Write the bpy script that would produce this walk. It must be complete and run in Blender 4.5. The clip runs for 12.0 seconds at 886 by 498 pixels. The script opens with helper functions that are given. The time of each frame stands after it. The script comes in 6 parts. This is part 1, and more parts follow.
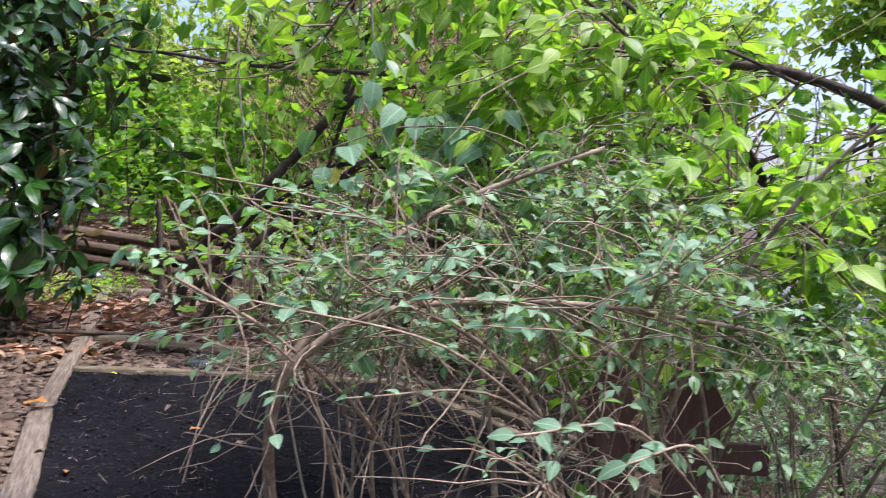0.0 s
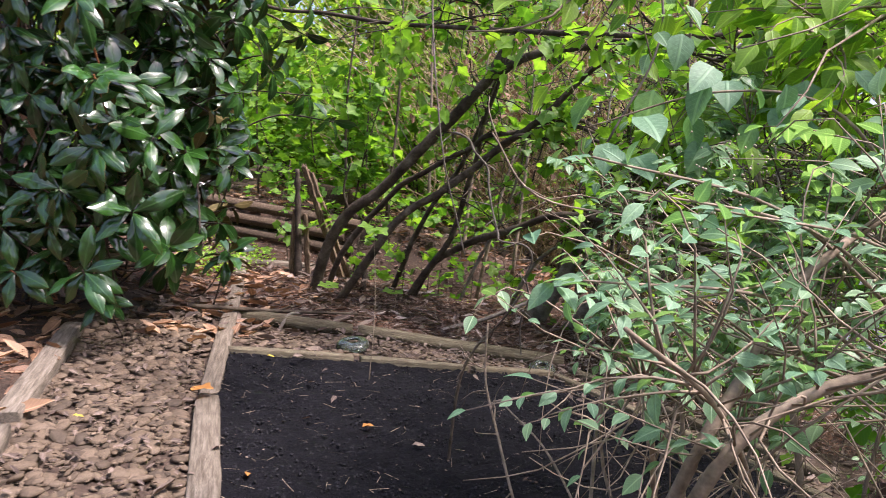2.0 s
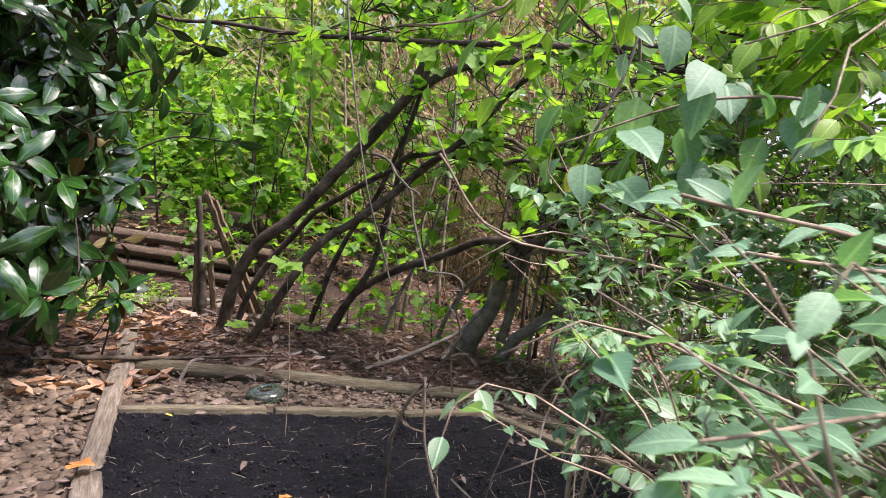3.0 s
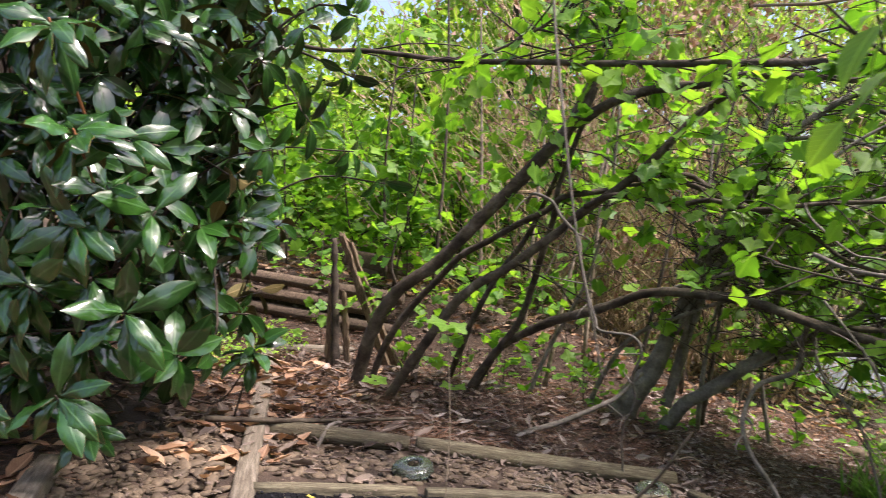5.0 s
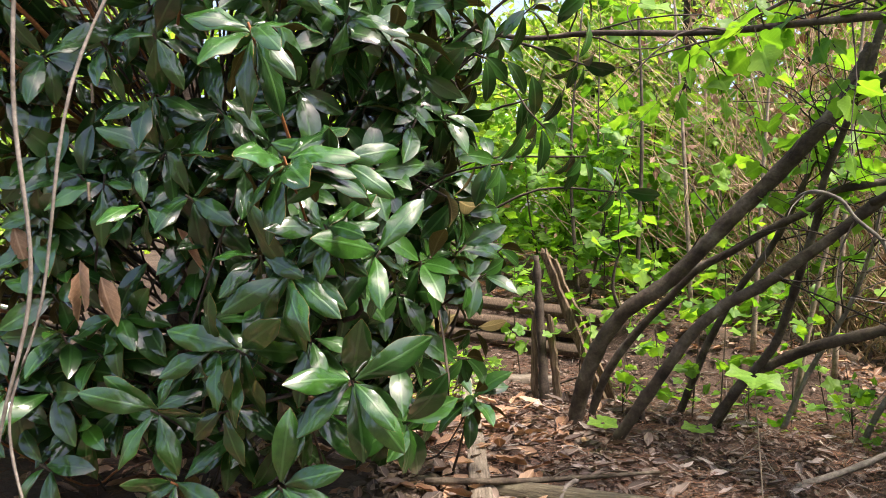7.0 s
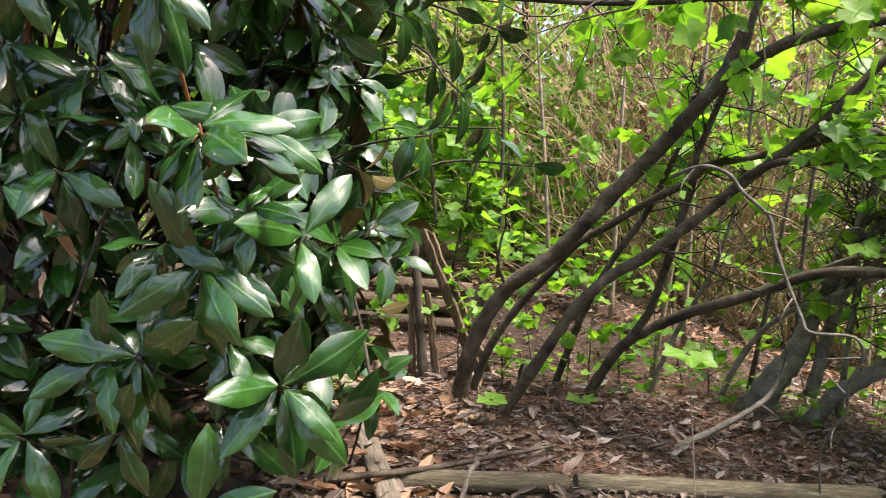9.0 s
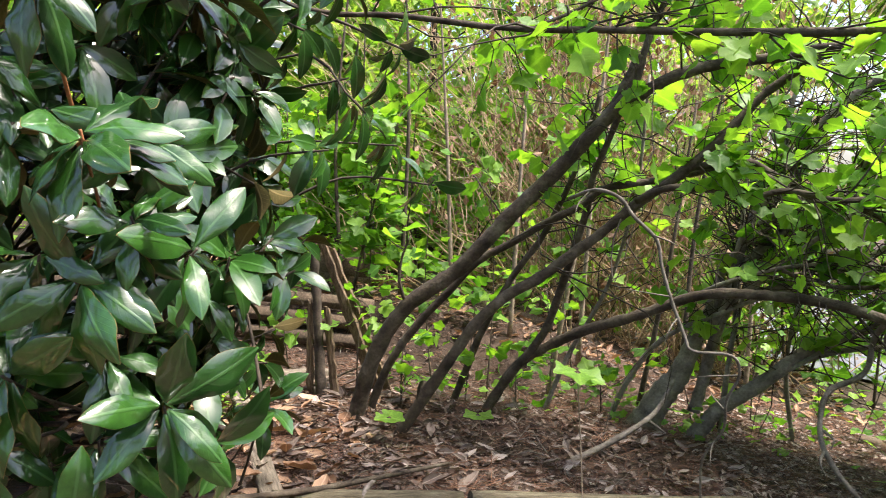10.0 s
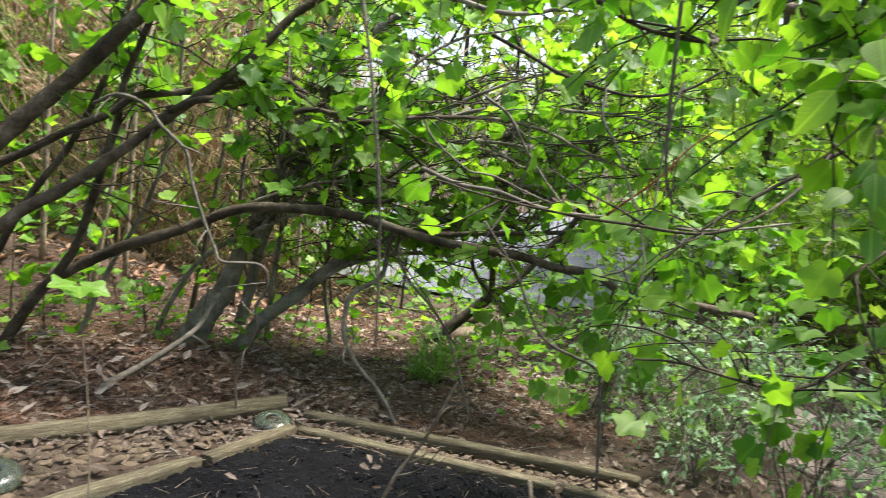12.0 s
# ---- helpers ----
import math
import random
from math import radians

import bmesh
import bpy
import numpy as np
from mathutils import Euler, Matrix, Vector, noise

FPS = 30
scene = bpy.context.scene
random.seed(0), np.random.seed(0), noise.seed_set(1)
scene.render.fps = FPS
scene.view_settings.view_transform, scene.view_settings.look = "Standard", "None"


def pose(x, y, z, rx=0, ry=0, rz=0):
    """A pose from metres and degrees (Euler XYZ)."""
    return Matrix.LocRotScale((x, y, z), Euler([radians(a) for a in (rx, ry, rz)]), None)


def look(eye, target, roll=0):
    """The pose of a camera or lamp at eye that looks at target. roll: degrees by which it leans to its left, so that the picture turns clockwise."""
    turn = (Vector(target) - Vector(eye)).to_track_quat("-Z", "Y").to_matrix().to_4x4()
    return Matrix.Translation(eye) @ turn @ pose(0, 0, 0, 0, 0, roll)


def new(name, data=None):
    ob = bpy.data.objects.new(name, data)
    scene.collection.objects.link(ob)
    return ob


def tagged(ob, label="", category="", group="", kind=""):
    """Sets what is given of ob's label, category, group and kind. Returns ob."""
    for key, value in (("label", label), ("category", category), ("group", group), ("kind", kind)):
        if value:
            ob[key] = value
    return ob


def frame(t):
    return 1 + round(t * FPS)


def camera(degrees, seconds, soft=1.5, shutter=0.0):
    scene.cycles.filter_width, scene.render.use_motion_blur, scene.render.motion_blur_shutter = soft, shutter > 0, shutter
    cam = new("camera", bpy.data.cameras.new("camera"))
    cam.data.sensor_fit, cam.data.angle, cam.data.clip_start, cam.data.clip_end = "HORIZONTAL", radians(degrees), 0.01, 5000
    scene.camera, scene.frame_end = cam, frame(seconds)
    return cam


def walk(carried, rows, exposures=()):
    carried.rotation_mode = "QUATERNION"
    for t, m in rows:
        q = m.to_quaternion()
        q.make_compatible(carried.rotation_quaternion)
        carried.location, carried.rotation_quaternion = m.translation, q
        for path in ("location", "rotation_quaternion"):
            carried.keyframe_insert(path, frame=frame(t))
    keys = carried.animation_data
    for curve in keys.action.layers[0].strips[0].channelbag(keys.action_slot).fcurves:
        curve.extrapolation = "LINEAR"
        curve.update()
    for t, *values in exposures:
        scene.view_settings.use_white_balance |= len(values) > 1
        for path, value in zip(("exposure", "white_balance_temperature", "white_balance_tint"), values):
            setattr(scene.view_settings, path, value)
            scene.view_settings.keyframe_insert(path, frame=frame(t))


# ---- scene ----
EXPOSURE = 1.25
cam = camera(61.8, 12.0, soft=0.45, shutter=0.28)
PATH = [
    (0, (0.269, 0.179, 1.302), (0.104, 2.169, 1.182), 1.8),
    (0.5, (0.157, 0.239, 1.297), (-0.172, 2.204, 1.127), 2.3),
    (1, (0.039, 0.45, 1.304), (-0.439, 2.387, 1.163), 2.6),
    (1.5, (-0.17, 0.527, 1.299), (-0.698, 2.451, 1.147), 2.3),
    (2, (-0.342, 0.593, 1.325), (-0.735, 2.542, 1.111), 2.7),
    (2.5, (-0.398, 0.81, 1.326), (-0.643, 2.788, 1.16), 2.1),
    (2.7, (-0.42, 0.916, 1.336), (-0.621, 2.9, 1.179), 2.1),
    (4.3, (-0.762, 1.365, 1.364), (-0.892, 3.359, 1.273), 0.8),
    (4.5, (-0.792, 1.446, 1.393), (-1.007, 3.434, 1.326), 1.0),
    (5, (-0.89, 1.597, 1.408), (-1.346, 3.543, 1.337), 1.6),
    (5.5, (-1.152, 1.704, 1.403), (-1.798, 3.596, 1.353), 1.5),
    (6, (-1.372, 1.801, 1.457), (-2.163, 3.636, 1.383), 0.9),
    (6.5, (-1.463, 1.946, 1.453), (-2.309, 3.756, 1.379), -0.5),
    (6.7, (-1.479, 2.029, 1.472), (-2.326, 3.84, 1.406), -1.1),
    (8.3, (-1.921, 2.272, 1.536), (-2.475, 4.188, 1.378), -3.9),
    (8.5, (-1.944, 2.267, 1.536), (-2.444, 4.196, 1.369), -3.2),
    (9, (-1.948, 2.264, 1.547), (-2.307, 4.224, 1.375), -2.1),
    (9.5, (-1.922, 2.268, 1.544), (-2.145, 4.25, 1.399), -0.7),
    (10, (-1.919, 2.269, 1.55), (-2.026, 4.261, 1.416), -0.4),
    (10.5, (-1.899, 2.259, 1.543), (-1.855, 4.251, 1.375), -0.5),
    (11, (-1.882, 2.321, 1.496), (-1.507, 4.259, 1.171), 0.8),
    (11.5, (-1.801, 2.311, 1.492), (-1.082, 4.144, 1.138), 2.6),
    (12, (-1.698, 2.21, 1.502), (-0.745, 3.94, 1.187), 2.9),
]
walk(cam, [(t, look(eye, target, roll)) for t, eye, target, roll in PATH], [(0, EXPOSURE - 0.2, 5750, 28), (1, EXPOSURE, 5950, 28), (2, EXPOSURE - 0.05, 6100, 29), (2.5, EXPOSURE + 0.05, 6100, 28), (4.5, EXPOSURE - 0.02, 6200, 25), (5.5, EXPOSURE + 0.18, 6400, 22), (6.5, EXPOSURE + 0.32, 6600, 20), (8.5, EXPOSURE + 0.4, 6500, 18), (10, EXPOSURE + 0.4, 6350, 16), (11, EXPOSURE + 0.3, 6300, 12), (12, EXPOSURE + 0.34, 6300, 10)])

# ---- light ----
SUN_HEIGHT, SUN_TURN = 63, 97
world = bpy.data.worlds.new("sky")
scene.world = world
world.use_nodes = True
wn = world.node_tree.nodes
sky = wn.new("ShaderNodeTexSky")
sky.sky_type = "NISHITA"
sky.sun_disc = False
sky.sun_elevation = radians(SUN_HEIGHT)
sky.sun_rotation = radians(SUN_TURN)
sky.air_density, sky.dust_density, sky.ozone_density = 1.0, 4.0, 1.0
world.node_tree.links.new(sky.outputs[0], wn["Background"].inputs[0])
wn["Background"].inputs[1].default_value = 0.15
sun_data = bpy.data.lights.new("sun", "SUN")
sun_data.energy, sun_data.angle, sun_data.color = 4.2, radians(12), (1.0, 0.94, 0.82)
sun = new("sun", sun_data)
sun_way = Vector((math.sin(radians(SUN_TURN)) * math.cos(radians(SUN_HEIGHT)), math.cos(radians(SUN_TURN)) * math.cos(radians(SUN_HEIGHT)), math.sin(radians(SUN_HEIGHT))))
sun.matrix_world = look(sun_way * 40, (0, 0, 0))

# ---- materials ----
rng = np.random.default_rng(7)


class Nodes:
    """A material's node tree, with short calls to add and join nodes."""

    def __init__(self, name):
        self.mat = bpy.data.materials.new(name)
        self.mat.use_nodes = True
        self.tree = self.mat.node_tree
        self.bsdf = self.tree.nodes["Principled BSDF"]
        self.out = self.tree.nodes["Material Output"]

    def add(self, kind, **values):
        node = self.tree.nodes.new(kind)
        for key, value in values.items():
            node.inputs[key].default_value = value
        return node

    def join(self, a, b):
        self.tree.links.new(a, b)

    def ramp(self, source, stops):
        node = self.tree.nodes.new("ShaderNodeValToRGB")
        ramp = node.color_ramp
        while len(ramp.elements) < len(stops):
            ramp.elements.new(0.5)
        for element, (at, colour) in zip(ramp.elements, stops):
            element.position, element.color = at, (*colour, 1)
        self.join(source, node.inputs[0])
        return node.outputs[0]

    def mix(self, factor, a, b, blend="MIX"):
        node = self.tree.nodes.new("ShaderNodeMix")
        node.data_type, node.blend_type = "RGBA", blend
        for value, slot in ((factor, 0), (a, 6), (b, 7)):
            if isinstance(value, (int, float)):
                node.inputs[slot].default_value = value
            elif isinstance(value, tuple):
                node.inputs[slot].default_value = (*value, 1)
            else:
                self.join(value, node.inputs[slot])
        return node.outputs[2]

    def noise(self, scale, detail=4.0, stretch=None, rough=0.6):
        coord = self.tree.nodes.new("ShaderNodeTexCoord")
        node = self.add("ShaderNodeTexNoise", Scale=scale, Detail=detail, Roughness=rough)
        if stretch:
            m = self.tree.nodes.new("ShaderNodeMapping")
            m.inputs["Scale"].default_value = stretch
            self.join(coord.outputs["Object"], m.inputs[0])
            self.join(m.outputs[0], node.inputs["Vector"])
        else:
            self.join(coord.outputs["Object"], node.inputs["Vector"])
        return node.outputs[0]

    def bump(self, height, strength=0.4, distance=0.01):
        node = self.add("ShaderNodeBump", Strength=strength, Distance=distance)
        self.join(height, node.inputs["Height"])
        self.join(node.outputs[0], self.bsdf.inputs["Normal"])
        return node.outputs[0]


def leaf_material(name, dark, light, rough=0.5, through_share=0.45, glow=(1.25, 1.35, 0.55), spec=0.5, vein=0.35, whole=False, coat=0.0):
    """A leaf: colour varies leaf by leaf, with a midrib, side veins and light that shines through."""
    n = Nodes(name)
    if whole:
        pick = n.tree.nodes.new("ShaderNodeObjectInfo").outputs["Random"]
    else:
        pick = n.tree.nodes.new("ShaderNodeNewGeometry").outputs["Random Per Island"]
    colour = n.ramp(pick, [(0.0, dark), (0.55, tuple((a + b) / 2 for a, b in zip(dark, light))), (1.0, light)])
    blotch = n.noise(9.0)
    colour = n.mix(n.ramp(blotch, [(0.35, (0, 0, 0)), (0.75, (0.55, 0.55, 0.55))]), colour, tuple(v * 0.6 for v in dark))
    uv = n.tree.nodes.new("ShaderNodeUVMap")
    split = n.tree.nodes.new("ShaderNodeSeparateXYZ")
    n.join(uv.outputs[0], split.inputs[0])
    off = n.add("ShaderNodeMath")
    off.operation = "SUBTRACT"
    n.join(split.outputs[0], off.inputs[0])
    off.inputs[1].default_value = 0.5
    side = n.tree.nodes.new("ShaderNodeMath")
    side.operation = "ABSOLUTE"
    n.join(off.outputs[0], side.inputs[0])
    rib = n.ramp(side.outputs[0], [(0.0, (1, 1, 1)), (0.035, (0.8, 0.8, 0.8)), (0.06, (0, 0, 0))])
    slant = n.add("ShaderNodeMath")
    slant.operation = "MULTIPLY_ADD"
    n.join(side.outputs[0], slant.inputs[0])
    slant.inputs[1].default_value = -0.55
    n.join(split.outputs[1], slant.inputs[2])
    wave = n.add("ShaderNodeMath")
    wave.operation = "MULTIPLY"
    n.join(slant.outputs[0], wave.inputs[0])
    wave.inputs[1].default_value = 56.0
    sine = n.add("ShaderNodeMath")
    sine.operation = "SINE"
    n.join(wave.outputs[0], sine.inputs[0])
    ribs = n.ramp(sine.outputs[0], [(0.80 if coat else 0.86, (0, 0, 0)), (1.0, (0.10 if coat else 0.4,) * 3)])
    lines = n.mix(1.0, rib, ribs, "LIGHTEN")
    pale = tuple(min(1, v * 1.7 + 0.05) for v in light)
    veined = n.mix(1.0, lines, (vein, vein, vein), "MULTIPLY")
    colour = n.mix(veined, colour, pale)
    n.join(colour, n.bsdf.inputs["Base Color"])
    n.bsdf.inputs["Roughness"].default_value = rough
    n.bsdf.inputs["Specular IOR Level"].default_value = spec
    n.bsdf.inputs["Coat Weight"].default_value = coat
    n.bsdf.inputs["Coat Roughness"].default_value = 0.09
    n.bsdf.inputs["Coat IOR"].default_value = 1.6
    relief = n.mix(0.3, lines, n.noise(14.0, 2.0)) if coat else lines
    bumped = n.bump(relief, 0.35, 0.008 if coat else 0.003)
    if through_share:
        shine = n.add("ShaderNodeBsdfTranslucent")
        n.join(n.mix(1.0, colour, glow, "MULTIPLY"), shine.inputs[0])
        n.join(bumped, shine.inputs["Normal"])
        both = n.add("ShaderNodeMixShader", Fac=through_share)
        n.join(n.bsdf.outputs[0], both.inputs[1])
        n.join(shine.outputs[0], both.inputs[2])
        n.join(both.outputs[0], n.out.inputs[0])
    return n.mat


def rough_material(name, stops, scale=8.0, fine=60.0, rough=0.85, bump=0.5, distance=0.01, stretch=None, vary=0.0, spec=0.3, island=False):
    """Soil, bark, stone, wood: coarse noise through a colour ramp, fine grain on top, and relief."""
    n = Nodes(name)
    coarse = n.noise(scale, 5.0, stretch)
    grain = n.noise(fine, 4.0, stretch)
    colour = n.ramp(coarse, stops)
    colour = n.mix(0.55, colour, n.ramp(grain, [(0.3, (0.35, 0.35, 0.35)), (0.7, (1.25, 1.22, 1.18))]), "MULTIPLY")
    if vary:
        if island:
            pick = n.tree.nodes.new("ShaderNodeNewGeometry").outputs["Random Per Island"]
        else:
            pick = n.tree.nodes.new("ShaderNodeObjectInfo").outputs["Random"]
        tone = n.ramp(pick, [(0.0, (1 - vary,) * 3), (0.5, (1.0, 0.97, 0.92)), (1.0, (1 + vary,) * 3)])
        colour = n.mix(1.0, colour, tone, "MULTIPLY")
    n.join(colour, n.bsdf.inputs["Base Color"])
    n.bsdf.inputs["Roughness"].default_value = rough
    n.bsdf.inputs["Specular IOR Level"].default_value = spec
    n.bump(n.mix(0.5, coarse, grain), bump, distance)
    return n.mat


LOBED = leaf_material("lobed_leaf", (0.07, 0.20, 0.018), (0.25, 0.43, 0.05), 0.5, 0.58, (1.45, 1.5, 0.5), vein=0.12)
SHRUB = leaf_material("shrub_leaf", (0.10, 0.21, 0.10), (0.27, 0.42, 0.23), 0.42, 0.42, (1.35, 1.5, 0.55))
BRIGHT = leaf_material("bright_leaf", (0.11, 0.26, 0.025), (0.30, 0.47, 0.06), 0.45, 0.58, (1.45, 1.5, 0.45))
FARLEAF = leaf_material("far_leaf", (0.12, 0.24, 0.03), (0.34, 0.46, 0.09), 0.6, 0.58, (1.4, 1.45, 0.55))
MAGNOLIA = leaf_material("magnolia_top", (0.008, 0.038, 0.005), (0.028, 0.100, 0.010), 0.42, 0.07, (1.6, 1.7, 0.4), spec=0.2, vein=0.3, coat=1.0)
MAGNOLIA_ONE = leaf_material("magnolia_top_single", (0.008, 0.038, 0.005), (0.028, 0.100, 0.010), 0.42, 0.07, (1.6, 1.7, 0.4), spec=0.2, vein=0.3, coat=1.0, whole=True)
MAGNOLIA_UNDER = leaf_material("magnolia_underside", (0.08, 0.07, 0.022), (0.19, 0.135, 0.045), 0.7, 0.1, spec=0.2)
DRY = leaf_material("dry_leaf", (0.16, 0.075, 0.035), (0.42, 0.27, 0.16), 0.6, 0.15, (1.2, 1.0, 0.7))
LITTER = leaf_material("leaf_litter", (0.042, 0.025, 0.017), (0.225, 0.168, 0.128), 0.7, 0.1, (1.2, 1.0, 0.7))
PALE = leaf_material("pale_litter", (0.13, 0.095, 0.075), (0.40, 0.335, 0.29), 0.7, 0.1, (1.2, 1.0, 0.7))
ORANGE = leaf_material("orange_leaf", (0.35, 0.13, 0.035), (0.52, 0.26, 0.06), 0.5, 0.25, (1.3, 1.0, 0.5))
YELLOW = leaf_material("yellow_leaf", (0.55, 0.45, 0.06), (0.66, 0.58, 0.10), 0.5, 0.35, (1.2, 1.1, 0.5))
GRASS = leaf_material("grass_blade", (0.09, 0.20, 0.03), (0.20, 0.36, 0.06), 0.5, 0.4)
BARK = rough_material("grey_brown_bark", [(0.3, (0.022, 0.016, 0.011)), (0.48, (0.066, 0.050, 0.035)), (0.62, (0.115, 0.094, 0.068)), (0.78, (0.23, 0.20, 0.155))], 8, 55, 0.9, 0.9, 0.016)
LIGHTBARK = rough_material("grey_lichened_bark", [(0.3, (0.09, 0.078, 0.062)), (0.5, (0.21, 0.186, 0.15)), (0.64, (0.30, 0.27, 0.225)), (0.8, (0.40, 0.37, 0.315))], 7, 55, 0.9, 0.9, 0.016)
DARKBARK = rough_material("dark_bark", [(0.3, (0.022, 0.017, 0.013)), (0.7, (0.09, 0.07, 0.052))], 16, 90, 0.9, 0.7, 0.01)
TWIG = rough_material("pale_twig", [(0.3, (0.12, 0.088, 0.058)), (0.7, (0.36, 0.29, 0.215))], 20, 90, 0.85, 0.4, 0.004)
REDTWIG = rough_material("reddish_young_wood", [(0.3, (0.16, 0.055, 0.02)), (0.7, (0.34, 0.14, 0.05))], 20, 90, 0.7, 0.3, 0.003)
GREYTWIG = rough_material("grey_dead_wood", [(0.3, (0.09, 0.075, 0.06)), (0.7, (0.24, 0.21, 0.18))], 20, 90, 0.85, 0.4, 0.004)
TAN = rough_material("tan_dead_vine", [(0.3, (0.26, 0.17, 0.09)), (0.7, (0.62, 0.48, 0.30))], 3, 60, 0.85, 0.3, 0.004, vary=0.35, island=True)
SOIL = rough_material("forest_soil", [(0.25, (0.025, 0.017, 0.013)), (0.5, (0.06, 0.041, 0.029)), (0.78, (0.125, 0.088, 0.064))], 3.5, 55, 0.95, 0.9, 0.03)
BLACKSOIL = rough_material("black_compost", [(0.3, (0.0028, 0.0028, 0.004)), (0.7, (0.008, 0.0077, 0.0105))], 9, 70, 0.9, 1.0, 0.05, spec=0.15)
CRUMB = rough_material("compost_crumb", [(0.3, (0.003, 0.003, 0.0045)), (0.7, (0.016, 0.0155, 0.019))], 20, 90, 0.8, 0.5, 0.01, vary=0.5, island=True)
STONE = rough_material("river_stone", [(0.3, (0.075, 0.054, 0.036)), (0.6, (0.13, 0.098, 0.068)), (0.85, (0.22, 0.178, 0.134))], 11, 70, 0.75, 0.35, 0.006, vary=0.4)
STONES = rough_material("river_stones", [(0.3, (0.075, 0.054, 0.036)), (0.6, (0.13, 0.098, 0.068)), (0.85, (0.22, 0.178, 0.134))], 11, 70, 0.75, 0.35, 0.006, vary=0.4, island=True)
TIMBER = rough_material("weathered_timber", [(0.28, (0.07, 0.057, 0.042)), (0.5, (0.16, 0.136, 0.106)), (0.75, (0.27, 0.24, 0.20))], 6, 34, 0.85, 0.8, 0.01, (14, 1.2, 14), vary=0.2)
SPLIT = rough_material("split_brown_wood", [(0.28, (0.07, 0.047, 0.028)), (0.5, (0.17, 0.12, 0.075)), (0.75, (0.30, 0.225, 0.145))], 7, 36, 0.9, 0.9, 0.012, (12, 12, 1.3))
DARKLOG = rough_material("dark_brown_log", [(0.25, (0.035, 0.024, 0.016)), (0.5, (0.085, 0.06, 0.04)), (0.75, (0.16, 0.12, 0.08))], 6, 30, 0.9, 0.8, 0.01, (1.5, 12, 12), vary=0.2)
MOSSLOG = rough_material("mossy_log", [(0.25, (0.045, 0.036, 0.024)), (0.5, (0.115, 0.098, 0.064)), (0.75, (0.21, 0.195, 0.13))], 6, 30, 0.9, 0.8, 0.01, (12, 1.5, 12), vary=0.2)
STRAW = rough_material("pine_straw", [(0.3, (0.06, 0.028, 0.017)), (0.7, (0.19, 0.10, 0.06))], 5, 40, 0.85, 0.2, 0.003, vary=0.4, island=True)
BROWN = rough_material("brown_paint", [(0.3, (0.085, 0.045, 0.038)), (0.7, (0.14, 0.078, 0.066))], 5, 45, 0.6, 0.35, 0.006, (6, 6, 1))
ASPHALT = rough_material("pale_asphalt", [(0.3, (0.10, 0.107, 0.13)), (0.7, (0.155, 0.16, 0.19))], 3, 120, 0.8, 0.4, 0.006)
PAVING = rough_material("pink_paving", [(0.3, (0.20, 0.15, 0.135)), (0.7, (0.33, 0.265, 0.24))], 4, 60, 0.85, 0.4, 0.006, vary=0.2)
BERRY = rough_material("green_berry", [(0.3, (0.22, 0.20, 0.12)), (0.7, (0.38, 0.34, 0.23))], 20, 60, 0.5, 0.2, 0.002)


def glass_material():
    n = Nodes("pale_green_glass")
    n.bsdf.inputs["Base Color"].default_value = (0.55, 0.63, 0.55, 1)
    n.bsdf.inputs["Transmission Weight"].default_value = 0.95
    n.join(n.ramp(n.noise(14), [(0.3, (0.06, 0.06, 0.06)), (0.7, (0.30, 0.30, 0.30))]), n.bsdf.inputs["Roughness"])
    n.bsdf.inputs["IOR"].default_value = 1.45
    return n.mat


GLASS = glass_material()

# ---- mesh tools ----


def unit(a):
    a = np.asarray(a, float)
    return a / np.maximum(np.linalg.norm(a, axis=-1, keepdims=True), 1e-9)


def ground_z(x, y):
    """The hillside: it falls to the right, with a terrace behind the stacked timbers."""
    x, y = np.asarray(x, float), np.asarray(y, float)
    z = -0.243 - 0.139 * np.clip(x, -6, 3.2) + 0.008 * np.clip(y, -5, 12)
    z = z + 0.48 / (1 + np.exp(-(y - 8.25) * 12)) / (1 + np.exp((x + 1.0) * 2.2))
    z = z + 0.10 * np.exp(-(((x + 1.6) / 1.5) ** 2 + ((y - 6.95) / 0.38) ** 2))
    z = z + 0.25 / (1 + np.exp(-(y - 10.5) * 1.2)) / (1 + np.exp((x - 0.8) * 1.5))
    return z + 0.016 * np.sin(x * 3.1 + y * 1.7) * np.sin(y * 2.6 - x * 1.3) + 0.008 * np.sin(x * 9.1 + 1) * np.sin(y * 8.3)


def on_ground(x, y, up=0.0):
    return Vector((x, y, float(ground_z(x, y)) + up))


def quick_mesh(name, verts, faces, materials, uvs=None, slots=None, smooth=True):
    """A mesh from arrays; all faces have the same number of corners."""
    verts, faces = np.asarray(verts, np.float32), np.asarray(faces, np.int32)
    me = bpy.data.meshes.new(name)
    count, corners = faces.shape
    me.vertices.add(len(verts))
    me.vertices.foreach_set("co", verts.ravel())
    me.loops.add(count * corners)
    me.loops.foreach_set("vertex_index", faces.ravel())
    me.polygons.add(count)
    me.polygons.foreach_set("loop_start", np.arange(0, count * corners, corners, dtype=np.int32))
    me.polygons.foreach_set("use_smooth", np.full(count, smooth))
    if slots is not None:
        me.polygons.foreach_set("material_index", np.asarray(slots, np.int32))
    if uvs is not None:
        layer = me.uv_layers.new(name="UVMap")
        layer.data.foreach_set("uv", np.asarray(uvs, np.float32)[faces.ravel()].ravel())
    for m in materials:
        me.materials.append(m)
    me.update(calc_edges=True)
    me.validate()
    return me


def thing(name, label, category, at=(0, 0, 0), group="", kind=""):
    ob = new(name)
    ob.empty_display_size = 0.1
    ob.location = at
    return tagged(ob, label, category, group, kind)


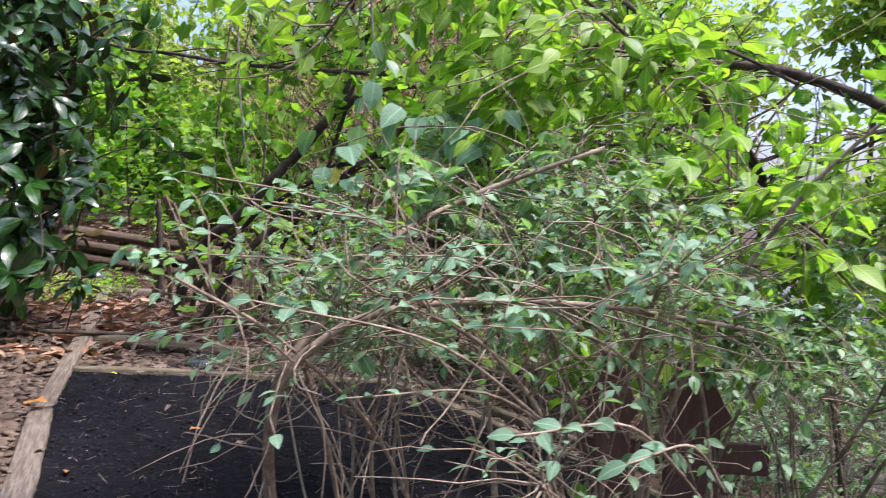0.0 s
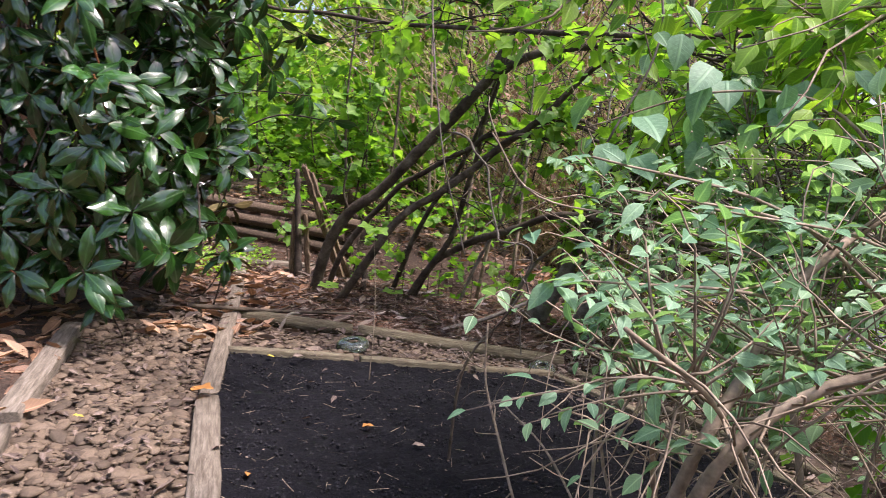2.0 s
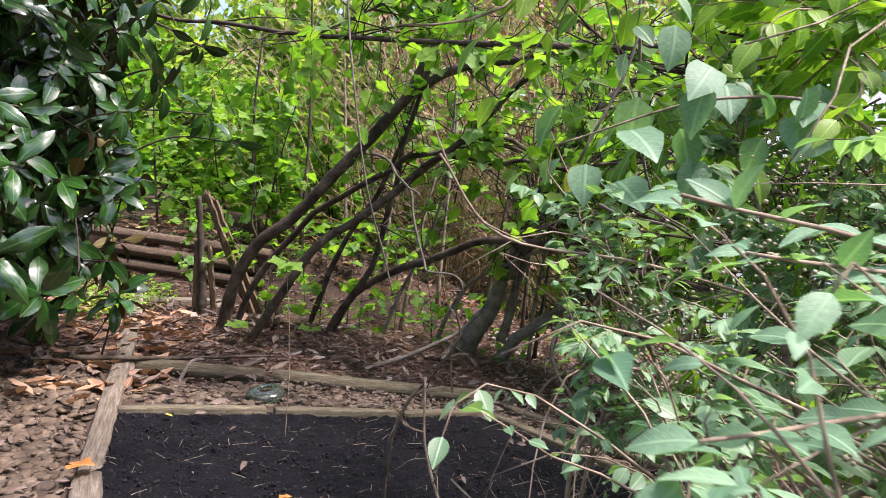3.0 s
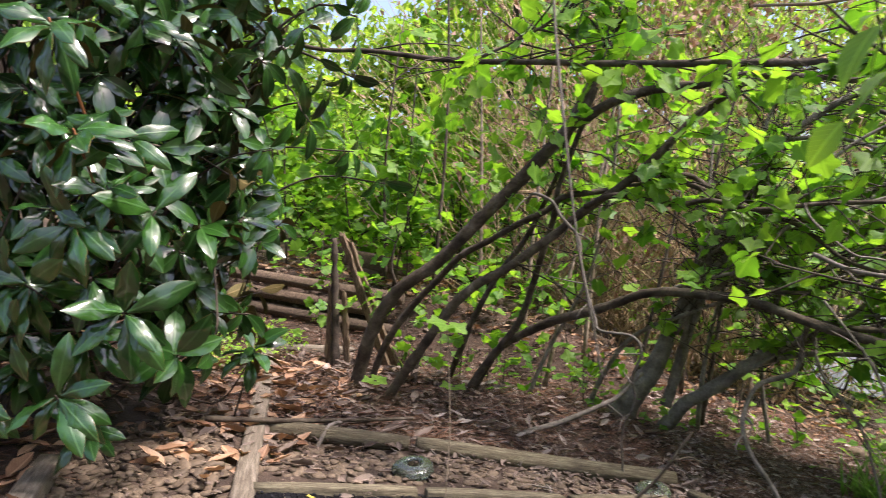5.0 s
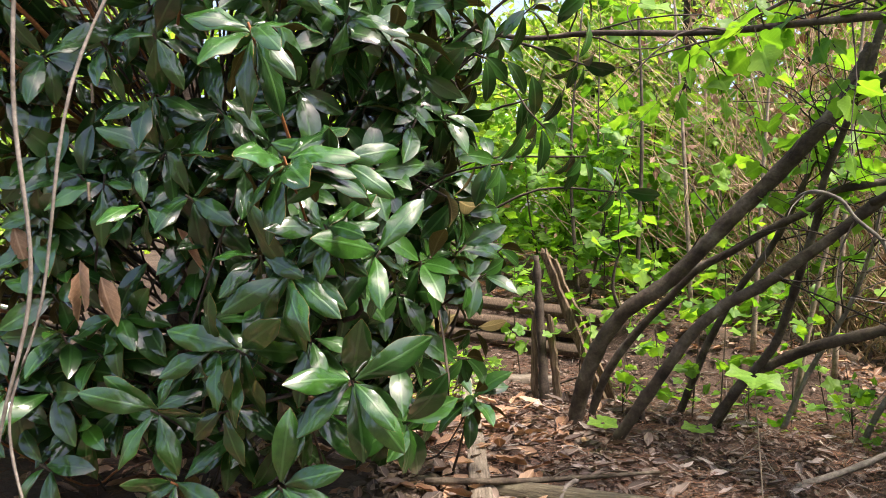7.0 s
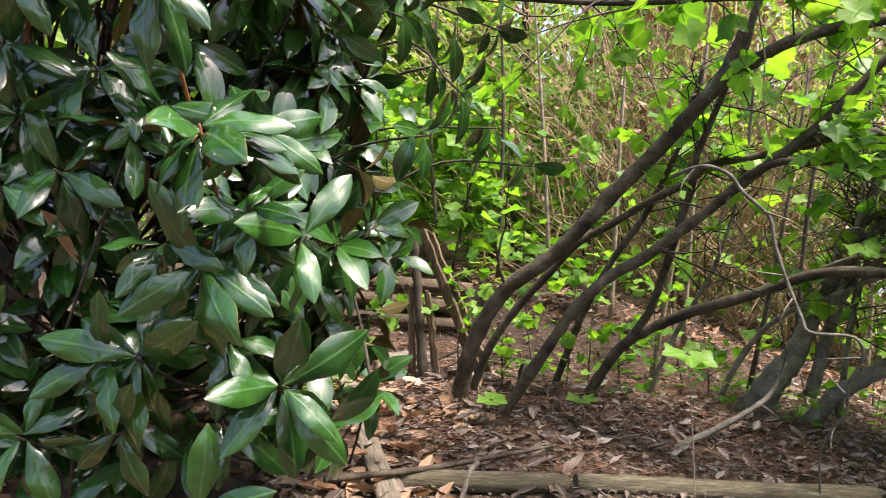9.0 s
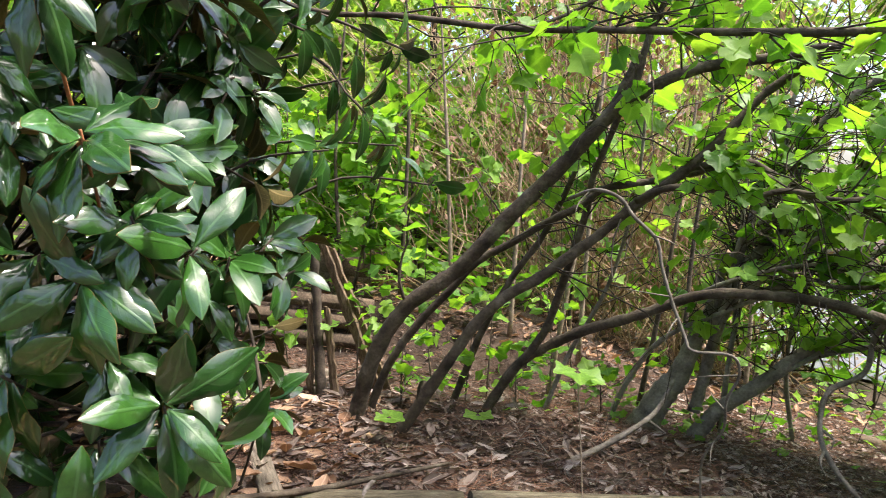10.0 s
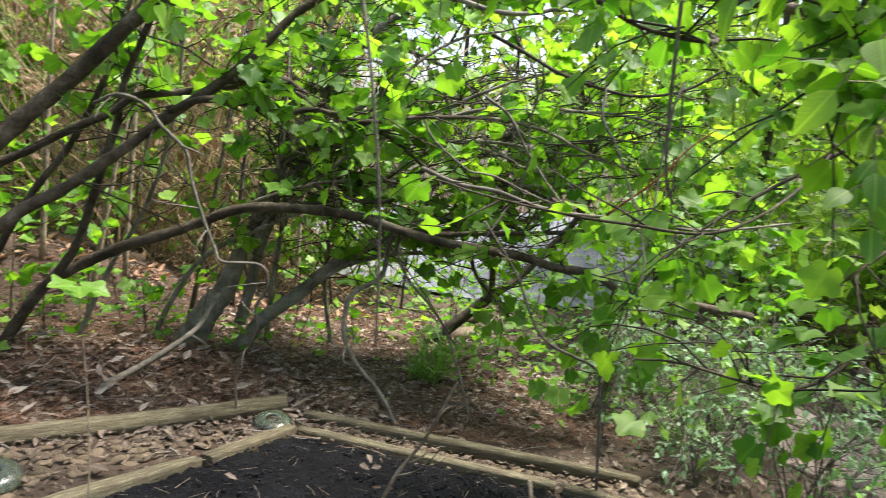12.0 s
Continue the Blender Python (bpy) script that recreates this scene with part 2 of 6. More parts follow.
def child(name, me, parent, label="", kind=""):
    ob = new(name, me)
    ob.parent = parent
    up = parent.matrix_basis
    top = parent
    m = up.copy()
    while top.parent:
        top = top.parent
        m = top.matrix_basis @ m
    ob.matrix_parent_inverse = m.inverted()
    return tagged(ob, label, kind=kind)


def part(name, bm, material, parent, label=""):
    me = bpy.data.meshes.new(name)
    bm.to_mesh(me)
    bm.free()
    me.materials.append(material)
    return child(name, me, parent, label)


def smooth_line(points, steps=5):
    """A Catmull-Rom curve through the points."""
    p = np.asarray(points, float)
    if len(p) < 3:
        return np.linspace(p[0], p[-1], max(3, steps))
    ext = np.vstack([2 * p[0] - p[1], p, 2 * p[-1] - p[-2]])
    t = np.linspace(0, 1, steps, endpoint=False)[:, None]
    out = []
    for i in range(len(p) - 1):
        a, b, c, d = ext[i:i + 4]
        out.append(0.5 * (2 * b + (c - a) * t + (2 * a - 5 * b + 4 * c - d) * t ** 2 + (3 * b - a - 3 * c + d) * t ** 3))
    return np.vstack([*out, p[-1:]])


def tube(points, r0, r1, sides=6, rough=0.0):
    """A tapered, closed tube round a line: vertices and quads."""
    p = np.asarray(points, float)
    n = len(p)
    tangent = unit(np.gradient(p, axis=0))
    aid = np.array((0.31, 0.17, 0.93)) if abs(tangent[0][2]) < 0.9 else np.array((0.9, 0.3, 0.1))
    side = unit(np.cross(tangent, aid))
    other = np.cross(tangent, side)
    radius = np.linspace(r0, r1, n)[:, None] * (1 + rough * rng.uniform(-1, 1.4, (n, 1)))
    angle = np.linspace(0, 2 * np.pi, sides, endpoint=False)
    rings = []
    for a in angle:
        r = radius * (1 + rough * rng.uniform(-1, 1, (n, 1)))
        rings.append(p + r * (np.cos(a) * side + np.sin(a) * other))
    verts = np.stack(rings, 1).reshape(-1, 3)
    i, k = np.meshgrid(np.arange(n - 1), np.arange(sides), indexing="ij")
    nxt = (k + 1) % sides
    quads = np.stack([i * sides + k, i * sides + nxt, (i + 1) * sides + nxt, (i + 1) * sides + k], -1).reshape(-1, 4)
    base = len(verts)
    verts = np.vstack([verts, p[:1], p[-1:]])
    caps, ends = [], []
    tip = base - sides
    for k in range(0, sides - 1, 2):
        caps.append((base, (k + 2) % sides, k + 1, k))
        ends.append((base + 1, tip + k, tip + k + 1, tip + (k + 2) % sides))
    return verts, np.vstack([quads, np.array(caps + ends, int)])


def joined(pieces):
    verts, faces, at = [], [], 0
    for v, f in pieces:
        verts.append(v)
        faces.append(f + at)
        at += len(v)
    return np.vstack(verts), np.vstack(faces)


def limb(name, points, r0, r1, material, parent, sides=8, steps=6, rough=0.07, label=""):
    return child(name, quick_mesh(name, *tube(smooth_line(points, steps), r0, r1, sides, rough), [material]), parent, label)


def leaf_shape(width, rows=5, fold=0.25, droop=0.15, peak=0.8, wavy=0.0, back=False, stalk=0.0, full=0.85):
    """A leaf of length 1 along y: vertices, quads, uv and material slots."""
    s = np.linspace(0, 1, rows + 1)
    w = np.maximum(width * np.sin(np.pi * s ** peak) ** full, 0.006)
    verts, uv = [], []
    for i, (a, b) in enumerate(zip(s, w)):
        z = -droop * a * a
        lift = fold * b + wavy * (1 if i % 2 else -1) * b
        y = a * (1 - 0.25 * droop * a) + stalk
        verts += [(-b, y, z + lift), (0, y, z), (b, y, z + lift - 2 * wavy * b * (i % 3 == 0))]
        uv += [(0.5 - b / (2 * width), a), (0.5, a), (0.5 + b / (2 * width), a)]
    faces = []
    for i in range(rows):
        k = 3 * i
        faces += [(k, k + 1, k + 4, k + 3), (k + 1, k + 2, k + 5, k + 4)]
    slots = [0] * len(faces)
    if back:
        m = len(verts)
        verts += [(x, y, z - 0.012) for x, y, z in verts[:m]]
        uv += uv[:m]
        faces += [tuple(m + f[k] for k in (0, 3, 2, 1)) for f in faces[:]]
        slots += [1] * (len(faces) // 2)
    return np.array(verts), np.array(faces), np.array(uv), np.array(slots)


def curved_leaf(width, rows, peak, full, camber, droop, ripple):
    """A broad glossy leaf with a sunk midrib, rounded halves and a thin underside."""
    s = np.linspace(0, 1, rows + 1)
    w = np.maximum(width * np.sin(np.pi * s ** peak) ** full, 0.008)
    u = np.linspace(-1, 1, 5)
    verts, uv = [], []
    for i, (a, half) in enumerate(zip(s, w)):
        for q in u:
            rise = half * (0.55 * abs(q) - camber * q * q) + ripple * half * math.sin(a * 11 + q * 2) * abs(q)
            verts.append((half * q, a * (1 - 0.2 * droop * a), rise - droop * a * a))
            uv.append((0.5 + q * half / (2 * width), a))
    faces = [(5 * i + k, 5 * i + k + 1, 5 * i + k + 6, 5 * i + k + 5) for i in range(rows) for k in range(4)]
    m, n = len(verts), len(faces)
    verts += [(x, y, z - 0.010) for x, y, z in verts[:m]]
    faces += [tuple(m + f[k] for k in (0, 3, 2, 1)) for f in faces[:n]]
    return np.array(verts), np.array(faces), np.array(uv + uv[:m]), np.array([0] * n + [1] * n)


def lobed_shape():
    """A leaf with five pointed lobes, as a fan."""
    angle = np.linspace(-np.pi * 0.5, np.pi * 1.5, 25)[:-1]
    reach = []
    for a in angle:
        up = a - np.pi / 2
        up = (up + np.pi) % (2 * np.pi) - np.pi
        lobe = 0.86 + 0.16 * np.cos(up * 5) * (0.9 if abs(up) < 1.9 else 0.3)
        reach.append(lobe * (0.56 if abs(up) > 2.2 else 0.60) * (0.55 if abs(up) > 2.9 else 1))
    pts = [(r * np.cos(a), 0.42 + r * np.sin(a) * 0.95, 0.10 * r * np.sin(3 * a) + 0.12 * abs(r * np.cos(a))) for r, a in zip(reach, angle)]
    verts = np.array([(0, 0.42, 0.0)] + pts)
    faces = np.array([(0, 1 + k, 1 + (k + 1) % 24) for k in range(24)])
    uv = np.stack([verts[:, 0] * 0.9 + 0.5, verts[:, 1]], 1)
    return verts, faces, uv, np.zeros(len(faces), int)


def lobed_low():
    """A plain lobed leaf of few triangles, for foliage farther off."""
    angle = np.linspace(-np.pi / 2, 1.5 * np.pi, 11)[:-1]
    reach = [0.22 if k == 0 else (0.56 if k % 2 else 0.36) for k in range(10)]
    reach[1] = reach[9] = 0.42
    rim = [(r * math.cos(a), 0.45 + r * math.sin(a), 0.12 * abs(math.cos(a)) * (1 if k % 2 else 0.4)) for k, (r, a) in enumerate(zip(reach, angle))]
    verts = np.array([(0, 0.45, 0.0)] + rim)
    faces = np.array([(0, 1 + k, 1 + (k + 1) % 10) for k in range(10)])
    return verts, faces, np.stack([verts[:, 0] * 0.9 + 0.5, verts[:, 1]], 1), np.zeros(10, int)


def turned(at, way, up, size):
    """Frames of leaves: places, turns (x across, y along, z up) and sizes."""
    y = unit(way)
    x = unit(np.cross(y, up))
    z = np.cross(x, y)
    return np.asarray(at, float), np.stack([x, y, z], -1), np.broadcast_to(size, (len(y),)).astype(float)


def scatter(name, shape, frames, materials):
    verts, faces, uv, slots = shape
    at, turn, size = frames
    n, m = len(at), len(verts)
    v = np.einsum("nij,mj->nmi", turn, verts) * size[:, None, None] + at[:, None, :]
    f = faces[None] + (np.arange(n) * m)[:, None, None]
    return quick_mesh(name, v.reshape(-1, 3), f.reshape(-1, faces.shape[1]), materials, np.tile(uv, (n, 1)), np.tile(slots, n))


def pieces(name, shape, frames, materials, parent, limit=300):
    """The first leaves as objects of their own on one mesh."""
    verts, faces, uv, slots = shape
    me = quick_mesh(name, verts, faces, materials, uv, slots)
    at, turn, size = frames
    up = child(name, me, parent)
    inverse = up.matrix_parent_inverse.copy()
    bpy.data.objects.remove(up)
    for i in range(min(limit, len(at))):
        ob = new(name, me)
        ob.parent = parent
        ob.matrix_parent_inverse = inverse
        m = Matrix([list(r) for r in turn[i]]).to_4x4() @ Matrix.Scale(size[i], 4)
        ob.matrix_basis = Matrix.Translation(at[i]) @ m


def merged(frames):
    return tuple(np.concatenate([f[k] for f in frames]) for k in range(3))


def grow(points, count, length, start=0.15, lift=0.25, droop=0.3, r=0.004, leaves=7, size=0.08, spread=1.0, flat=0.6):
    """Twigs along a limb, each with leaves: tubes and leaf frames."""
    line = smooth_line(points, 8)
    tubes, frames = [], []
    for _ in range(count):
        s = rng.uniform(start, 1)
        k = min(int(s * (len(line) - 1)), len(line) - 2)
        base = line[k] + (line[k + 1] - line[k]) * rng.uniform()
        along = unit(line[k + 1] - line[k])
        way = unit(along * rng.uniform(0.1, 0.9) + spread * unit(rng.normal(size=3)) + np.array((0, 0, lift)))
        far = length * rng.uniform(0.5, 1.2)
        t = np.linspace(0, 1, 6)[:, None]
        bend = rng.normal(size=3) * 0.24 * far
        twig = base + way * far * t + bend * t * (1 - t) * 2 + np.cumsum(rng.normal(0, 0.022 * far, (6, 3)) * (np.arange(6)[:, None] > 0), 0) + np.array((0, 0, -droop * far)) * t ** 2
        tubes.append(tube(twig, r, r * 0.35, 4))
        n = max(2, int(leaves * rng.uniform(0.6, 1.3)))
        u = np.sort(rng.uniform(0.2, 1.0, n))
        u[-1] = 1.0
        at = np.stack([np.interp(u, t[:, 0], twig[:, a]) for a in range(3)], 1)
        tip = unit(twig[-1] - twig[-2])
        across = unit(np.cross(tip, (0, 0, 1)) + 1e-6)
        sign = np.where(np.arange(n) % 2, 1, -1)[:, None]
        ways = unit(tip * 0.7 + across * sign * rng.uniform(0.5, 1.1, (n, 1)) + rng.normal(size=(n, 3)) * 0.25 + np.array((0, 0, -0.2)))
        ways[-1] = tip
        ups = unit(np.array((0, 0, flat)) + rng.normal(size=(n, 3)) * 0.38)
        frames.append(turned(at, ways, ups, size * rng.uniform(0.55, 1.2, n)))
    return tubes, merged(frames)


# ---- ground ----


def build_ground():
    near_x, near_y = np.linspace(-9, 7, 150), np.linspace(-4, 15, 170)
    far = np.array([12, 20, 35, 70, 150, 400, 1200.0])
    xs = np.concatenate([-far[::-1] - 3, near_x, far])
    ys = np.concatenate([-far[::-1], near_y, far + 8])
    gx, gy = np.meshgrid(xs, ys, indexing="ij")
    gz = ground_z(gx, gy)
    verts = np.stack([gx, gy, gz], -1).reshape(-1, 3)
    w = len(ys)
    i, j = np.meshgrid(np.arange(len(xs) - 1), np.arange(w - 1), indexing="ij")
    k = i * w + j
    faces = np.stack([k, k + w, k + w + 1, k + 1], -1).reshape(-1, 4)
    ob = new("ground", quick_mesh("ground", verts, faces, [SOIL]))
    tagged(ob, "brown woodland soil sloping under leaf litter", "ground", kind="structure")
    return ob


ground = build_ground()

BED = [(-1.02, 1.75), (-2.17, 3.95), (-2.5, 4.66), (-0.56, 5.74), (0.52, 4.92), (1.5, 4.2), (1.5, 1.75)]


def inside(x, y, poly):
    hit = np.zeros(np.shape(x), bool)
    for (x0, y0), (x1, y1) in zip(poly, poly[1:] + poly[:1]):
        cross = ((y0 > y) != (y1 > y)) & (x < (x1 - x0) * (y - y0) / (y1 - y0 + 1e-12) + x0)
        hit ^= cross
    return hit


def build_soil_bed():
    step = 0.035
    xs, ys = np.arange(-2.7, 1.6, step), np.arange(1.7, 5.9, step)
    gx, gy = np.meshgrid(xs, ys, indexing="ij")
    lump = sum(0.010 / k * np.sin(gx * 17 * k + k) * np.sin(gy * 19 * k + 2 * k) for k in (1, 2))
    plane = -0.243 - 0.139 * gx + 0.008 * gy
    gz = plane + 0.030 + lump + rng.uniform(-0.010, 0.010, gx.shape)
    keep = inside(gx, gy, BED)
    verts = np.stack([gx, gy, gz], -1).reshape(-1, 3)
    w = len(ys)
    i, j = np.meshgrid(np.arange(len(xs) - 1), np.arange(w - 1), indexing="ij")
    k = (i * w + j)
    faces = np.stack([k, k + w, k + w + 1, k + 1], -1).reshape(-1, 4)
    faces = faces[keep.ravel()[faces].all(1)]
    used = np.unique(faces)
    index = np.zeros(len(verts), int)
    index[used] = np.arange(len(used))
    ob = new("soil_bed", quick_mesh("soil_bed", verts[used], index[faces], [BLACKSOIL]))
    tagged(ob, "black compost soil filling a timber-edged garden bed", "soil", kind="structure")


build_soil_bed()


def beam(name, a, b, width, height, material, label, rounded=0.012, sink=0.02, bow=0.0, category="timber", group="edging timbers", tilt=0.0):
    """A worn landscape timber lying from a to b on the ground."""
    (x0, y0), (x1, y1) = a, b
    length = math.hypot(x1 - x0, y1 - y0)
    bm = bmesh.new()
    rows = max(4, int(length / 0.12))
    profile = []
    for cx, cz in ((1, 1), (-1, 1), (-1, -1), (1, -1)):
        for q in range(3):
            ang = math.atan2(cz, cx) + (q - 1) * math.pi / 4
            profile.append((cx * (width / 2 - rounded) + rounded * math.cos(ang), cz * (height / 2 - rounded) + rounded * math.sin(ang)))
    rings = []
    for i in range(rows + 1):
        s = i / rows
        ring = []
        for px, pz in profile:
            n = noise.noise(Vector((s * length * 4, px * 25, pz * 25 + x0 * 3)))
            chip = 1 + 0.07 * n - (0.10 if i in (0, rows) else 0)
            ring.append(bm.verts.new((px * chip + bow * math.sin(math.pi * s) + 0.004 * n, (s - 0.5) * length + (0.008 * n if i in (0, rows) else 0), pz * chip)))
        rings.append(ring)
    for r, q in zip(rings, rings[1:]):
        for k in range(12):
            bm.faces.new((r[k], r[(k + 1) % 12], q[(k + 1) % 12], q[k]))
    bm.faces.new(rings[0][::-1])
    bm.faces.new(rings[-1])
    bmesh.ops.recalc_face_normals(bm, faces=bm.faces)
    for f in bm.faces:
        f.smooth = len(f.verts) == 4
    me = bpy.data.meshes.new(name)
    bm.to_mesh(me)
    bm.free()
    me.materials.append(material)
    ob = new(name, me)
    za, zb = float(ground_z(x0, y0)), float(ground_z(x1, y1))
    way = Vector((x1 - x0, y1 - y0, zb - za))
    ob.matrix_basis = Matrix.Translation(((x0 + x1) / 2, (y0 + y1) / 2, (za + zb) / 2 + height / 2 - sink)) @ way.to_track_quat("Y", "Z").to_matrix().to_4x4() @ Matrix.Rotation(tilt, 4, "Y")
    return tagged(ob, label, category, group)


GREYT = "weathered grey squared timber edging the black bed"
beam("edging_timber", (-1.05, 1.80), (-2.19, 3.93), 0.125, 0.10, TIMBER, GREYT, sink=0.045)
beam("edging_timber", (-2.21, 3.97), (-3.26, 6.35), 0.105, 0.10, TIMBER, "split grey squared timber between gravel path and bed", sink=0.055)
beam("edging_timber", (-2.69, 3.17), (-3.34, 4.42), 0.115, 0.09, TIMBER, "weathered brown timber edging the gravel path beside fallen leaves")
beam("edging_timber", (-2.10, 2.08), (-2.64, 3.06), 0.125, 0.10, TIMBER, "weathered grey timber edging the gravel path")
RAIL = "thin weathered rail edging the black soil bed"
beam("edging_rail", (-2.47, 4.66), (-1.80, 5.06), 0.075, 0.08, MOSSLOG, RAIL, 0.012)
beam("edging_rail", (-1.76, 5.07), (-1.12, 5.44), 0.075, 0.08, MOSSLOG, RAIL, 0.012)
beam("edging_rail", (-1.08, 5.46), (-0.57, 5.81), 0.075, 0.08, MOSSLOG, RAIL, 0.012)
beam("edging_rail", (-0.54, 5.81), (0.55, 4.98), 0.065, 0.072, MOSSLOG, RAIL, 0.012)
beam("edging_rail", (0.57, 4.96), (1.50, 4.25), 0.065, 0.072, MOSSLOG, RAIL, 0.012)
beam("edging_timber", (-0.44, 6.02), (1.10, 4.96), 0.07, 0.08, MOSSLOG, "low weathered timber beside the pebble border", 0.02)
beam("border_log", (-2.86, 5.42), (-2.02, 5.70), 0.10, 0.10, MOSSLOG, "mossy round log bordering the pebble strip", 0.045)
beam("border_log", (-1.99, 5.71), (-0.50, 6.19), 0.105, 0.105, MOSSLOG, "long mossy round log bordering the pebble strip", 0.048, bow=0.02)
beam("edging_timber", (-3.66, 7.06), (-3.05, 7.55), 0.10, 0.09, TIMBER, "weathered timber step lying across leaf litter", 0.02)
beam("edging_timber", (-3.35, 6.55), (-3.72, 7.30), 0.10, 0.08, TIMBER, "short grey timber end in leaf litter")
for level, (xa, xb, back) in enumerate(((-4.6, -2.85, 0.0), (-4.5, -2.95, 0.03), (-4.7, -2.8, 0.07))):
    stack = beam("terrace_log", (xa, 8.10 + back), (xb, 8.14 + back), 0.12, 0.115, DARKLOG, "round brown log stacked in a low terrace wall", 0.055, 0.02, group="terrace wall logs")
    stack.location.z += 0.112 * level + 0.02
for level in range(2):
    sleeper = beam("sleeper", (-3.85 + 0.06 * level, 9.0), (-2.92, 9.04), 0.18, 0.17, DARKLOG, "dark rotten sleeper stacked on the upper terrace", 0.025, group="terrace sleepers")
    sleeper.location.z += 0.155 * level - 0.06
beam("terrace_log", (-2.1, 9.0), (-0.9, 9.05), 0.12, 0.11, DARKLOG, "dark log lying on the upper terrace", 0.05, group="terrace wall logs")


# ---- stones ----


def stone_mesh(seed):
    bm = bmesh.new()
    bmesh.ops.create_icosphere(bm, subdivisions=2, radius=1.0)
    for v in bm.verts:
        d = 1 + 0.42 * noise.noise(v.co * 0.9 + Vector((seed * 7.3, 0, 0))) + 0.08 * noise.noise(v.co * 2.4 + Vector((0, seed * 3.1, 0)))
        v.co = Vector((v.co.x * d, v.co.y * d * 0.75, v.co.z * d * 0.33))
    for f in bm.faces:
        f.smooth = True
    me = bpy.data.meshes.new("stone")
    bm.to_mesh(me)
    bm.free()
    me.materials.append(STONE)
    return me


def place_stones(name, label, poly, count, low, high, first=300, key=None, floor=0.0):
    parent = thing(name, label, "gravel", kind="structure")
    shapes = [stone_mesh(k + 0.5) for k in range(7)]
    xs, ys = zip(*poly)
    pts = []
    while len(pts) < count:
        x, y = rng.uniform(min(xs), max(xs)), rng.uniform(min(ys), max(ys))
        if inside(np.array(x), np.array(y), poly):
            pts.append((x, y))
    pts.sort(key=key)
    rest = []
    for i, (x, y) in enumerate(pts):
        size = rng.uniform(low, high) * (1.35 if rng.uniform() < 0.15 else 1)
        z = float(ground_z(x, y)) + floor + rng.uniform(0.0, 0.02)
        m = pose(x, y, z, rng.normal() * 13, rng.normal() * 13, rng.uniform(0, 360)) @ Matrix.Scale(size, 4)
        me = shapes[i % 7]
        if i < first:
            ob = new("stone", me)
            ob.parent, ob.matrix_basis = parent, m
        else:
            rest.append((me, m))
    if rest:
        data = []
        for me, m in rest:
            v = np.empty(len(me.vertices) * 3)
            me.vertices.foreach_get("co", v)
            f = np.empty(len(me.loops), int)
            me.loops.foreach_get("vertex_index", f)
            mm = np.array(m)
            data.append((v.reshape(-1, 3) @ mm[:3, :3].T + mm[:3, 3], f.reshape(-1, 3)))
        child("stones", quick_mesh("stones", *joined(data), [STONES]), parent, kind="stuff")


def dry_frames(x, y, size, up=0.012, tip=0.35):
    n = len(x)
    z = ground_z(x, y) + up + rng.uniform(0, 0.02, n)
    a = rng.uniform(0, 2 * np.pi, n)
    way = np.stack([np.cos(a), np.sin(a), rng.normal(0, 0.16, n)], 1)
    return turned(np.stack([x, y, z], 1), way, np.stack([rng.normal(0, tip, n), rng.normal(0, tip, n), np.ones(n)], 1), size * rng.uniform(0.6, 1.15, n))


CURLED = leaf_shape(0.21, 6, 0.75, -0.22, 0.8, 0.15)
CURLED_FLAT = leaf_shape(0.23, 4, 0.35, 0.2, 0.8, 0.25)


def litter(name, label, x0, x1, y0, y1, count, size, shape, material, keep=None, up=0.012):
    x, y = rng.uniform(x0, x1, count * 3), rng.uniform(y0, y1, count * 3)
    if keep is not None:
        ok = keep(x, y)
        x, y = x[ok], y[ok]
    x, y = x[:count], y[:count]
    ob = new(name, scatter(name, shape, dry_frames(x, y, size, up), [material]))
    return tagged(ob, label, "leaf litter", kind="stuff")


def straws(name, label, material, x, y, length, width, up=0.008, lean=0.12):
    n = len(x)
    shape = (np.array([(-0.5, 0, 0), (0.5, 0, 0), (0.4, 1, 0.02), (-0.4, 1, 0.02)]) * (width / length, 1, 1), np.array([(0, 1, 2, 3)]), np.array([(0, 0), (1, 0), (1, 1), (0, 1)]), np.zeros(1, int))
    a = rng.uniform(0, 2 * np.pi, n)
    way = np.stack([np.cos(a), np.sin(a), rng.normal(0, lean, n)], 1)
    z = ground_z(x, y) + up + rng.uniform(0, 0.03, n)
    ob = new(name, scatter(name, shape, turned(np.stack([x, y, z], 1), way, np.stack([rng.normal(0, 0.5, n), rng.normal(0, 0.5, n), np.ones(n)], 1), length * rng.uniform(0.5, 1.3, n)), [material]))
    return tagged(ob, label, "ground litter", kind="stuff")

# ---- magnolia ----
MAG = leaf_shape(0.20, 7, 0.30, 0.34, 1.15, 0.05, back=True, full=0.75)
MAG_FINE = curved_leaf(0.170, 10, 1.18, 0.75, 0.70, 0.34, 0.26)


